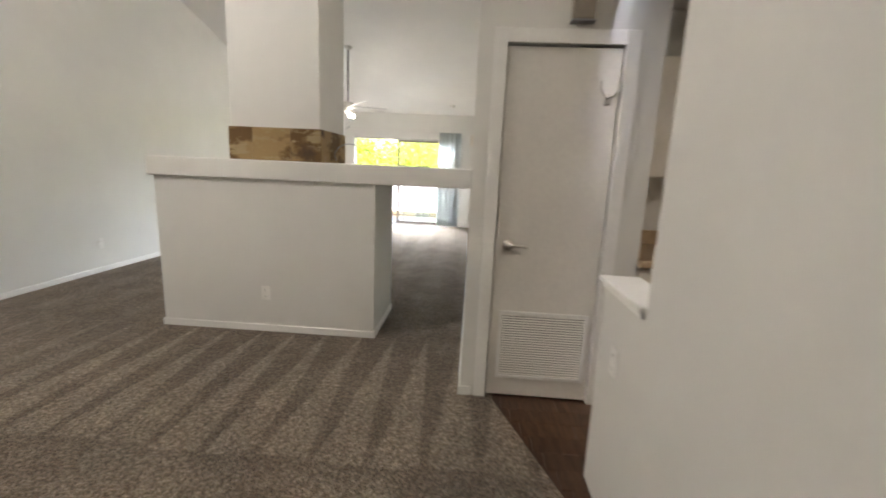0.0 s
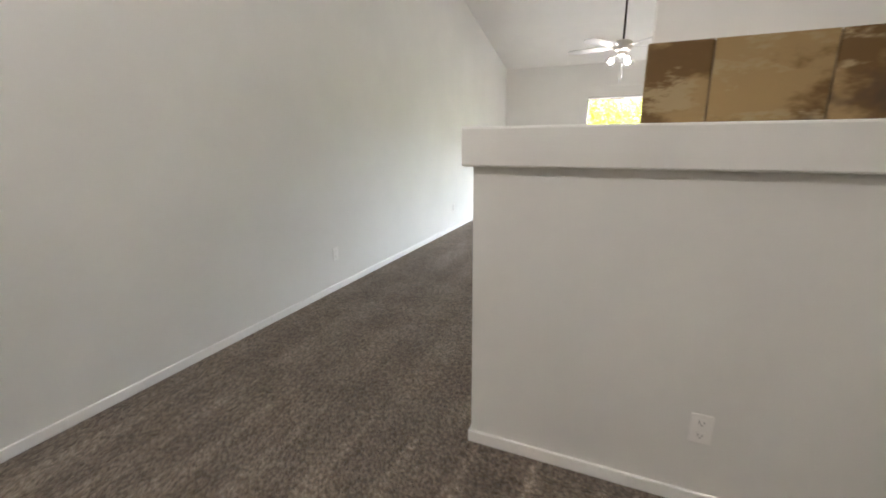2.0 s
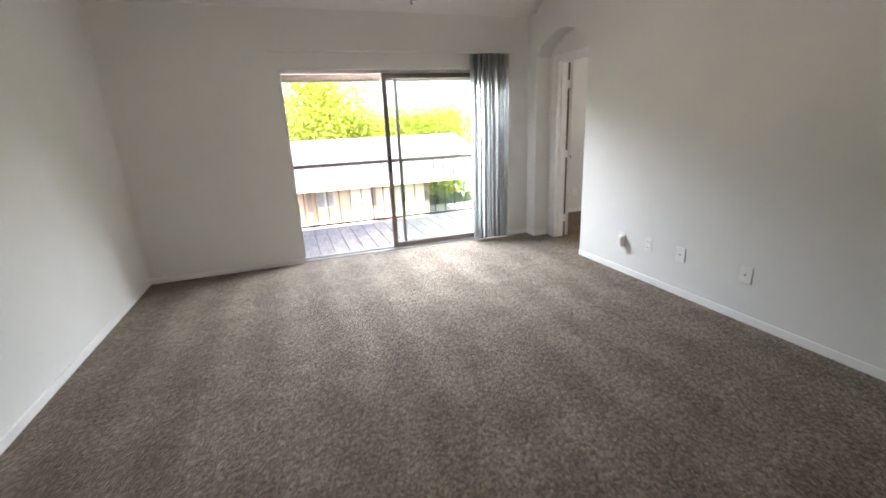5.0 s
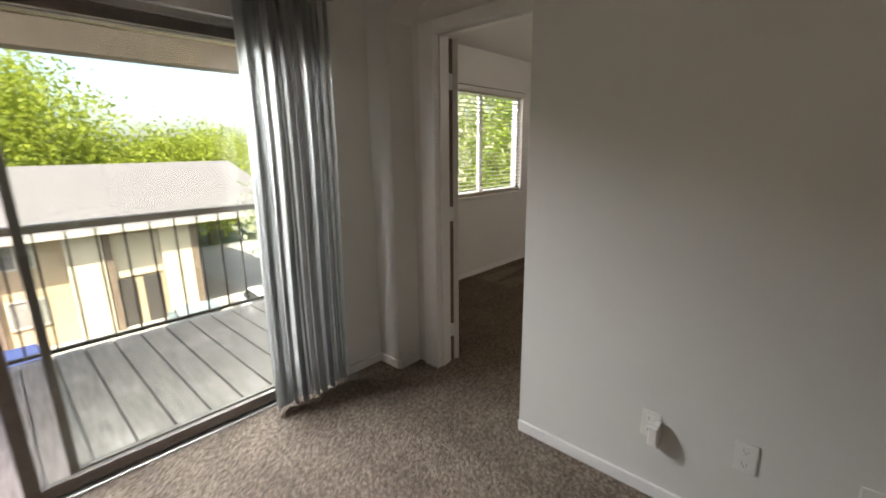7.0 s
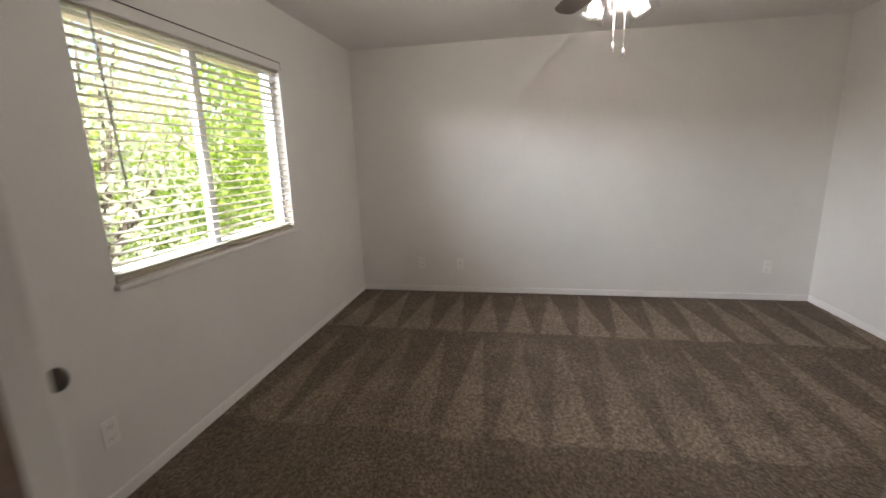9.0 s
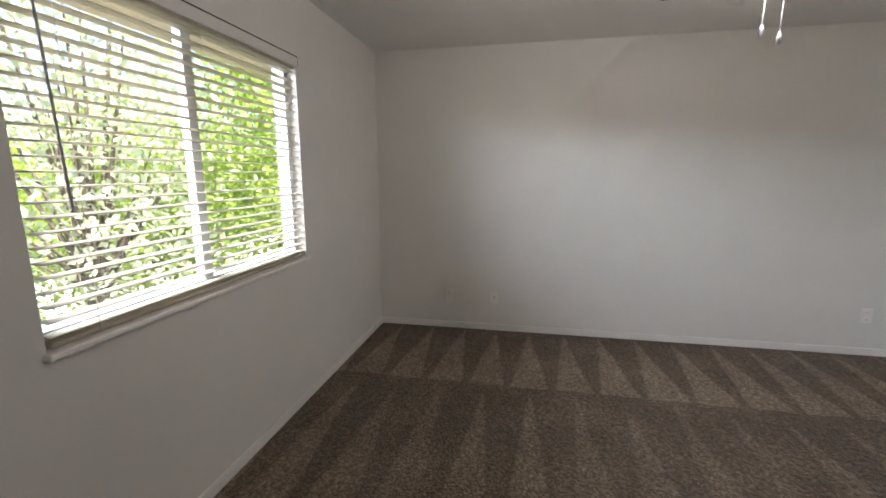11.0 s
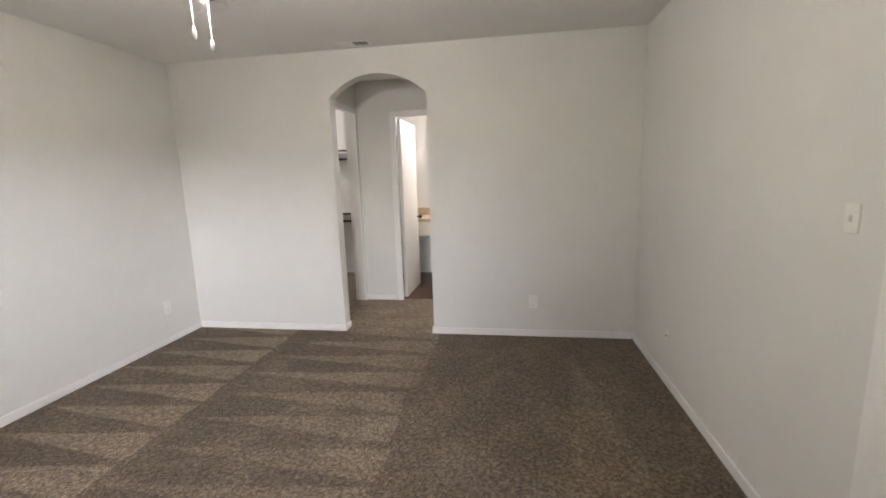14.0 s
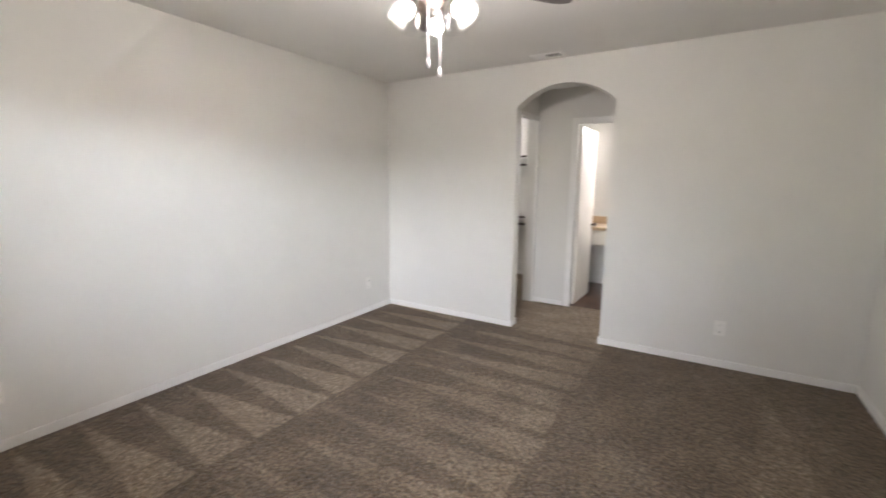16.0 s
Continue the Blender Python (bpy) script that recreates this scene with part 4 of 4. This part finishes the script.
ch = thing("door_chime", (0.95, CLY, 2.16), "taupe door chime box above the closet door", "door chime")
part("case", box((-0.058, -0.05, 0), (0.058, 0, 0.22), 0.006), plain("taupe_plastic", (0.30, 0.26, 0.21), 0.5), ch)
part("foot_trim", box((-0.061, -0.053, -0.012), (0.061, 0, -0.0005), 0.003), GREYP, ch)
for place, lab in (((-0.10, 10.22, vault(10.22)), "round white smoke detector on the sloped ceiling"),):
    sd = thing("smoke_detector", place, lab, "smoke detector")
    sd.matrix_basis = pose(*place, -15.4, 0, 0)
    part("base", lathe(bmesh.new(), [(0.0, 0.0), (0.065, 0.0), (0.065, -0.012), (0.0, -0.0121)], sides=24), PLATE, sd)
    part("cover", lathe(bmesh.new(), [(0.058, -0.0122), (0.056, -0.030), (0.04, -0.038), (0.0, -0.039)], sides=24), PLATE, sd, "", True)
reg = thing("ceiling_vent", (2.89, 7.375, BH), "white ceiling air register with dark slots", "vent")
bm = bx(bx(bx(box((-0.13, -0.065, -0.006), (0.13, -0.045, 0), 0.002), (-0.13, 0.045, -0.006), (0.13, 0.065, 0), 0.002), (-0.13, -0.045, -0.006), (-0.11, 0.045, 0), 0.002), (0.11, -0.045, -0.006), (0.13, 0.045, 0), 0.002)
part("frame", bm, TRIM, reg)
# Flat black plate stands for the shaded opening; no duct is built.
part("duct", box((-0.11, -0.045, -0.0035), (0.11, 0.045, -0.0020)), DARK, reg, "flat black plate for the shade behind the slats")
for k in range(8):
    y = -0.040 + k * 0.0114
    if k % 3 == 1:
        part("slat", prism(bmesh.new(), [(y, -0.0055), (y + 0.0012, -0.0055), (y + 0.003, -0.0038), (y + 0.0018, -0.0038)], -0.1095, 0.0, "x"), TRIM, reg)
    part("slat", prism(bmesh.new(), [(y, -0.0038), (y + 0.008, -0.0038), (y + 0.0085, -0.0055), (y + 0.0005, -0.0055)], 0.004, 0.1095, "x"), TRIM, reg)

# loose cable looping off the chimney
curve = bpy.data.curves.new("cable", "CURVE")
curve.dimensions, curve.bevel_depth, curve.bevel_resolution = "3D", 0.0042, 3
sp = curve.splines.new("BEZIER")
pts = [(-0.752, 4.33, 1.40), (-0.735, 4.26, 1.475), (-0.655, 4.29, 1.540), (-0.45, 4.30, 1.478), (-0.19, 4.31, 1.3835), (0.05, 4.33, 1.3835)]
sp.bezier_points.add(len(pts) - 1)
for b, p0 in zip(sp.bezier_points, pts):
    b.co, b.handle_left_type, b.handle_right_type = p0, "AUTO", "AUTO"
curve.materials.append(GREYP)
tagged(new("cable", curve), "loose grey cable looping from the chimney onto the ledge", "cable")

# ---- kitchen ----
def cabinet(name, lo, hi, label, handle_x, handle_z, drawer=False):
    c = thing(name, (lo[0], lo[1], lo[2]), label, "cabinet", "kitchen cabinets")
    w, d, h = (hi[i] - lo[i] for i in range(3))
    part("body", box((0, 0.02, 0), (w, d, h), 0.002), CABINET, c)
    dz = h - 0.16 if drawer else h - 0.006
    dr = part("door", box((0.006, 0, 0.006 if not drawer else 0.105), (w - 0.006, 0.0195, dz), 0.003), CABINET, c)
    bm = bmesh.new()
    for s in (-1, 1):
        rod(bm, (handle_x, 0, handle_z + 0.055 * s), (handle_x, -0.028, handle_z + 0.055 * s), 0.004, sides=8)
    rod(bm, (handle_x, -0.028, handle_z - 0.065), (handle_x, -0.028, handle_z + 0.065), 0.005, sides=10)
    part("handle", bm, CHROME, dr, "satin nickel bar handle", True)
    if drawer:
        d2 = part("drawer", box((0.006, 0, h - 0.15), (w - 0.006, 0.0195, h - 0.006), 0.003), CABINET, c)
        bm = bmesh.new()
        for s in (-1, 1):
            rod(bm, (w / 2 + 0.05 * s, 0, h - 0.08), (w / 2 + 0.05 * s, -0.028, h - 0.08), 0.004, sides=8)
        rod(bm, (w / 2 - 0.065, -0.028, h - 0.08), (w / 2 + 0.065, -0.028, h - 0.08), 0.005, sides=10)
        part("handle", bm, CHROME, d2, "", True)
        part("toe_kick", box((0.0, 0.06, -0.0), (w, 0.065, 0.09)), DARK, c)
    return c


cabinet("upper_cabinet", (1.50, 3.40, 1.375), (1.765, 3.72, 2.085), "cream upper kitchen cabinet with a bar handle", 0.215, 0.10)
cabinet("upper_cabinet", (1.767, 3.40, 1.645), (2.45, 3.72, 2.085), "short cream cabinet over an open nook", 0.06, 0.09)
cabinet("base_cabinet", (1.40, 3.10, 0.0), (1.95, 3.70, 0.872), "cream base cabinet with drawer and bar handles", 0.06, 0.58, True)
cabinet("base_cabinet", (1.952, 3.10, 0.0), (2.50, 3.70, 0.872), "cream base cabinet with drawer and bar handles", 0.06, 0.58, True)
ct = thing("countertop", (1.397, 3.06, 0.873), "tan laminate kitchen countertop with low backsplash", "countertop")
part("top", box((0, 0, 0), (1.6, 0.655, 0.038), 0.006), COUNTER, ct)
part("backsplash", box((0.0, 0.635, 0.0385), (1.6, 0.657, 0.14), 0.004), COUNTER, ct)
part("side_splash", box((0.0, 0.06, 0.0385), (0.02, 0.634, 0.14), 0.004), COUNTER, ct)
nook = thing("microwave_nook", (1.80, 3.44, 1.38), "dark open shelf nook under the short cabinet", "shelf")
part("shelf", box((-0.033, 0.0, 0.0), (0.64, 0.278, 0.018), 0.002), CABINET, nook)
part("back_panel", box((-0.033, 0.265, 0.0185), (0.64, 0.278, 0.262)), BRONZE, nook)

# ---- closet shelves and bath ----
for z in (0.86, 1.69):
    sh = thing("closet_shelf", (3.44, 4.955, z), "white closet shelf with a hanging rod", "shelf", "closet shelves")
    part("board", box((0, 0, 0), (1.2, 0.36, 0.018), 0.002), TRIM, sh)
    part("cleat", box((0, 0, -0.07), (1.2, 0.018, -0.0005), 0.002), TRIM, sh)
    part("edge", box((0, 0.345, 0.0185), (1.2, 0.36, 0.045), 0.002), BRONZE, sh, "dark shelf edge")
    part("hanging_rod", rod(bmesh.new(), (0, 0.27, -0.075), (1.2, 0.27, -0.075), 0.015, sides=14), BRONZE, sh, "dark hanging rod", True)
    for x in (0.02, 1.18):
        part("bracket", box((x - 0.008, 0.02, -0.10), (x + 0.008, 0.30, -0.0005), 0.003), TRIM, sh)
van = thing("vanity", (2.0, 4.97, 0.0), "white bath vanity with a tan counter and open knee space", "vanity")
part("apron", box((0.0, 0.455, 0.60), (1.04, 0.475, 0.785), 0.003), CABINET, van)
part("side_panel", box((0.0, 0.0, 0.0), (0.42, 0.42, 0.785), 0.003), CABINET, van)
part("side_panel", box((1.0, 0.0, 0.0), (1.02, 0.42, 0.785), 0.003), CABINET, van)
part("counter", box((0.0, -0.015, 0.786), (1.06, 0.50, 0.83), 0.008), COUNTER, van, "tan vanity counter")
part("backsplash", box((0.0, -0.015, 0.8305), (1.06, 0.005, 0.93), 0.004), COUNTER, van)
mir = thing("bath_mirror", (2.45, 4.955, 0.98), "wall mirror over the vanity", "mirror")
part("glass", box((-0.45, 0.0, 0.0), (0.28, 0.006, 0.95)), MIRROR, mir)
part("edge", box((0.281, 0.0, 0.0), (0.30, 0.012, 0.95), 0.002), BRONZE, mir, "dark mirror edge")
bar = thing("towel_bar", (3.205, 5.3, 1.25), "white towel bar on the bath wall", "towel bar")
bm = rod(bmesh.new(), (-0.05, 0.0, 0.0), (-0.05, 0.0, 0.45), 0.008, sides=10)
rod(bm, (0, 0, 0.02), (-0.05, 0, 0.02), 0.007, sides=8)
rod(bm, (0, 0, 0.43), (-0.05, 0, 0.43), 0.007, sides=8)
part("bar", bm, TRIM, bar, "", True)

# ---- balcony ----
RY = 12.56
struct("balcony_slab", box((XW - 0.15, YN + 0.16, -0.30), (XV, RY + 0.12, -0.092)), CONCRETE, "balcony slab under the deck boards", "balcony")
deck = thing("balcony_deck", (0, 0, -0.09), "weathered grey-brown deck boards running outward", "deck", kind="structure")
x = XW - 0.12
first = None
while x < XV - 0.05:
    if first is None:
        first = ob = part("plank", box((0, YN + 0.165, 0), (0.172, RY + 0.10, 0.036), 0.004), DECK, deck)
    else:
        ob = first.copy()
        scene.collection.objects.link(ob)
        ob.parent = deck
    ob.matrix_basis = pose(x, 0, rnd.uniform(-0.0015, 0.0015))
    x += 0.181
struct("balcony_soffit", box((XW - 0.15, YN + 0.162, 2.27), (XV, RY + 0.25, 2.40)), SOFFIT, "tan painted balcony soffit", "soffit")
struct("eave_soffit", box((XV + 0.001, BN + 0.142, 2.28), (9.0, 12.62, 2.40)), SOFFIT, "tan painted eave soffit over the bedroom window", "soffit")
struct("balcony_beam", box((XW - 0.15, RY - 0.08, 2.075), (XV, RY + 0.10, 2.268), 0.006), BEAM, "brown timber beam at the balcony edge", "beam")
struct("balcony_wall_west", box((XW - 0.30, YN + 0.16, -0.3), (XW - 0.151, RY + 0.1, 2.4)), STUCCO, "tan stucco balcony side wall", "wall")
rail = thing("balcony_railing", (0, RY, -0.05), "dark brown balcony railing with thin metal balusters", "railing")
part("top_rail", box((XW - 0.15, -0.045, 0.935), (XV, 0.045, 0.985), 0.006), RAILWOOD, rail, "dark stained timber top rail")
part("bottom_rail", box((XW - 0.15, -0.018, 0.05), (XV, 0.018, 0.075), 0.003), BRONZE, rail)
first = None
for k in range(27):
    if first is None:
        first = ob = part("baluster", box((-0.0065, -0.0065, 0.0755), (0.0065, 0.0065, 0.9345)), BRONZE, rail)
    else:
        ob = first.copy()
        scene.collection.objects.link(ob)
        ob.parent = rail
    ob.matrix_basis = pose(XW + 0.055 + 0.172 * k, 0, 0)

# ---- outdoors ----
GZ = -5.65
bm = bmesh.new()
bmesh.ops.create_grid(bm, x_segments=4, y_segments=4, size=900, matrix=Matrix.Translation((0, 300, GZ - 0.05)))
struct("ground", bm, GRASS, "green lawn and earth reaching to the horizon", "ground")
struct("road", box((-60, 17.5, GZ - 0.2), (70, 27.4, GZ), 0.0), ASPHALT, "grey asphalt parking lane", "road")
struct("pavement", box((-60, 27.4, GZ - 0.2), (70, 28.95, GZ + 0.14), 0.02), CONCRETE, "pale concrete pavement with a kerb", "pavement")
struct("forecourt", box((4.9, 28.96, GZ - 0.2), (60, 43, GZ + 0.02)), CONCRETE, "pale concrete forecourt beside the building", "pavement")
struct("facade_own", box((-14, 10.5, GZ - 0.1), (14, 10.86, -0.30)), STUCCO, "tan stucco wall of the storeys below", "facade")
FY = 29.0
house = thing("apartment_building", (0, FY, GZ), "two-storey tan stucco apartment building with a grey shingle roof", "building")
part("wall", box((-24, 0.0, 0.0), (4.7, 11.0, 4.15)), STUCCO, house)
EZ = 4.20
roof = [(-0.9, EZ), (7.0, EZ + 2.12), (14.9, EZ), (14.9, EZ + 0.16), (7.0, EZ + 2.28), (-0.9, EZ + 0.16)]
rf = part("roof", prism(bmesh.new(), roof, -24.6, 9.2, "x"), SHINGLE, house, "grey shingle gable roof")
part("fascia", box((-24.6, -0.94, EZ - 0.06), (9.2, -0.901, EZ + 0.17)), FRAMEW, rf, "pale fascia board")
part("porch_ceiling", box((4.71, -0.85, EZ - 0.04), (9.1, 11.0, EZ - 0.001)), STUCCO2, house)
for x0, x1, mat in ((-1.85, -1.6, BEAM), (0.35, 1.45, STUCCO2), (1.50, 1.72, BEAM), (3.35, 4.45, STUCCO2), (4.46, 4.72, BEAM), (-6.2, -5.1, STUCCO2), (-10.2, -9.1, STUCCO2), (8.9, 9.12, BEAM)):
    part("pilaster", box((x0, -0.35, 0.0), (x1, -0.001, EZ - 0.001)), mat, house)
part("stair_wall", box((1.73, -0.06, 2.2), (3.34, -0.002, EZ - 0.3)), STUCCO2, house, "pale stair wall panel")


def far_window(x, z, w, h):
    fr = part("window", bx(bx(bx(bx(box((x, -0.06, z), (x + 0.07, -0.002, z + h)), (x + w - 0.07, -0.06, z), (x + w, -0.002, z + h)), (x + 0.07, -0.06, z), (x + w - 0.07, -0.002, z + 0.07)),
              (x + 0.07, -0.06, z + h - 0.07), (x + w - 0.07, -0.002, z + h)), (x + w / 2 - 0.03, -0.06, z + 0.07), (x + w / 2 + 0.03, -0.002, z + h - 0.07)), FRAMEW, house)
    part("pane", box((x + 0.07, -0.03, z + 0.07), (x + w - 0.07, -0.004, z + h - 0.07)), BLINDGLASS, fr)


for x in (-13.2, -8.1, -3.35, -1.42):
    far_window(x, 3.12, 1.0, 0.92)
    far_window(x, 0.98, 1.1, 1.05)
for x in (1.72, 2.60, -4.6):
    dd = part("door", box((x, -0.10, 0.16), (x + 0.62, -0.0605, 2.12), 0.01), DARKDOOR, house, "dark entry door")
    part("knob", ball(bmesh.new(), (x + 0.52, -0.13, 1.1), 0.035, seg=8), CHROME, dd)


def car(name, place, turn, paint, label):
    """A parked saloon: nose to +x."""
    c = thing(name, place, label, "car", "parked cars", turn)
    low = [(-2.1, 0.30), (-2.15, 0.62), (-2.02, 0.88), (-1.3, 0.95), (0.95, 0.93), (1.85, 0.80), (2.12, 0.62), (2.1, 0.30)]
    bm = prism(bmesh.new(), low, -0.86, 0.86, "y")
    bmesh.ops.bevel(bm, geom=bm.edges[:], offset=0.06, segments=2, affect="EDGES")
    body = part("body", bm, paint, c, "", True)
    up = [(-1.55, 0.94), (-0.95, 1.40), (0.25, 1.43), (1.05, 0.93)]
    bm = prism(bmesh.new(), up, -0.70, 0.70, "y")
    bmesh.ops.bevel(bm, geom=bm.edges[:], offset=0.05, segments=2, affect="EDGES")
    part("windows", bm, DARKGLASS, c, "dark glazed cabin")
    bm = prism(bmesh.new(), [(-0.98, 1.40), (0.28, 1.43), (0.24, 1.47), (-0.92, 1.45)], -0.66, 0.66, "y")
    part("roof", bm, paint, c)
    for px in (-1.3, 1.32):
        for py in (-0.80, 0.80):
            w = part("wheel", rod(bmesh.new(), (px, py - 0.1, 0.32), (px, py + 0.1, 0.32), 0.32, sides=20), RUBBER, c)
            part("rim", rod(bmesh.new(), (px, py - 0.108, 0.32), (px, py + 0.108, 0.32), 0.20, sides=16), ALU, w)
    for py in (-0.6, 0.6):
        part("headlight", box((2.06, py - 0.17, 0.60), (2.15, py + 0.17, 0.72), 0.02), VINYL, c)
    return c


P_BLUE = plain("blue_grey_paint", (0.30, 0.38, 0.42), 0.25, 0.3, vary=0.05)
P_WHITE = plain("white_paint", (0.75, 0.75, 0.74), 0.25, vary=0.04)
P_NAVY = plain("navy_paint", (0.05, 0.08, 0.22), 0.25, 0.2, vary=0.05)
car("parked_car", (3.45, 25.6, GZ), 80, P_BLUE, "blue-grey parked saloon car facing the building")
car("parked_car", (6.2, 25.8, GZ), 86, P_WHITE, "white parked saloon car facing the building")
car("parked_car", (-1.6, 25.4, GZ), 92, P_NAVY, "dark blue parked saloon car facing the building")
car("parked_car", (8.9, 25.7, GZ), 84, P_NAVY, "dark parked saloon car facing the building")


def tree(name, base, height, crown, count, leaf, mat, label, seed, group="", clumps=46):
    """Trunk, limbs and a crown of many small leaves in clumps; crown: middle and half sizes."""
    rs = np.random.RandomState(seed)
    t = thing(name, base, label, "tree", group)
    bm = bmesh.new()
    (cx, cy, cz), (rx, ry, rz) = crown
    knee = Vector((cx * 0.4, cy * 0.4, max(0.6, cz - rz * 0.7)))
    rod(bm, (0, 0, 0), knee, height * 0.022 + 0.05, height * 0.014 + 0.03, 10)
    centres = []
    for k in range(clumps):
        d = rs.normal(size=3)
        d /= np.linalg.norm(d)
        r = 0.55 + 0.5 * rs.rand()
        centres.append((cx + d[0] * rx * r, cy + d[1] * ry * r, cz + d[2] * rz * r))
    for k in range(0, clumps, 3):
        rod(bm, knee, centres[k], height * 0.004 + 0.010, 0.008, 6)
    part("trunk", bm, BARK, t)
    pick = rs.randint(0, clumps, count)
    spread = np.array([rx, ry, rz]) * 0.26
    mid = np.array(centres)[pick] + rs.normal(size=(count, 3)) * spread
    a = rs.normal(size=(count, 3))
    a /= np.linalg.norm(a, axis=1)[:, None]
    b = np.cross(a, rs.normal(size=(count, 3)))
    b /= np.linalg.norm(b, axis=1)[:, None]
    size = leaf * (0.6 + 0.8 * rs.rand(count))[:, None]
    verts = np.stack([mid - a * size, mid + b * size * 0.5, mid + a * size, mid - b * size * 0.5], 1).reshape(-1, 3)
    faces = np.arange(count * 4).reshape(-1, 4)
    me = bpy.data.meshes.new("crown")
    me.from_pydata(verts.tolist(), [], faces.tolist())
    me.materials.append(mat)
    ob = new("crown", me)
    ob.parent = t
    return t


rt = random.Random(11)
x = -26.0
k = 0
while x < 46:
    h = (11.8 if x < 2 else 8.6 if x < 12 else 7.6) + rt.uniform(-1.0, 1.6)
    w = rt.uniform(2.6, 3.9)
    tree("tree", (x, 46 + rt.uniform(-2.5, 4), GZ), h, ((0, 0, h * 0.60), (w, w, h * 0.40)), 15000, 0.15, LEAF_FAR, "leafy yellow-green tree behind the opposite roof", 20 + k, "trees behind the roof", 60)
    x += w * 1.35
    k += 1
tree("tree", (7.0, 25.2, GZ), 6.4, ((0, 0, 4.6), (1.7, 1.6, 1.5)), 1300, 0.12, LEAF_PALE, "small thin pale-leaved tree by the car park", 77, "", 26)
tree("tree", (7.0, 17.6, GZ), 12.0, ((0, 0, 7.9), (2.3, 2.0, 4.2)), 7500, 0.075, LEAF_PALE, "pale leafy tree close outside the bedroom window", 81, "", 80)
tree("tree", (12.6, 16.8, GZ), 11.5, ((0, 0, 7.8), (3.2, 2.6, 4.4)), 42000, 0.075, LEAF_NEAR, "tall leafy green tree beside the building", 82, "", 70)
tree("tree", (12.4, 22.5, GZ), 9.0, ((0, 0, 5.8), (2.6, 2.4, 3.0)), 16000, 0.10, LEAF_NEAR, "tall leafy green tree beside the building", 83, "", 70)

# ---- small pieces of the floors ----
kf = bpy.data.objects["floor_kitchen"]
rng = random.Random(8)
first = None
for j in range(12):
    y = CLY - 0.005 - 0.125 * (j + 1)
    left = 0.62 + (CLY - 0.02 - y - 0.125) * 0.365 + 0.055
    shift = rng.uniform(0.25, 0.6)
    for x0, x1 in ((left, left + shift), (left + shift + 0.002, 1.40)):
        if x1 - x0 < 0.05:
            continue
        ob = finish("plank", box((0, 0, -0.0035), (x1 - x0, 0.123, 0.002), 0.0008), WOODFLOOR)
        ob.parent = kf
        ob.matrix_basis = pose(x0, y, 0)
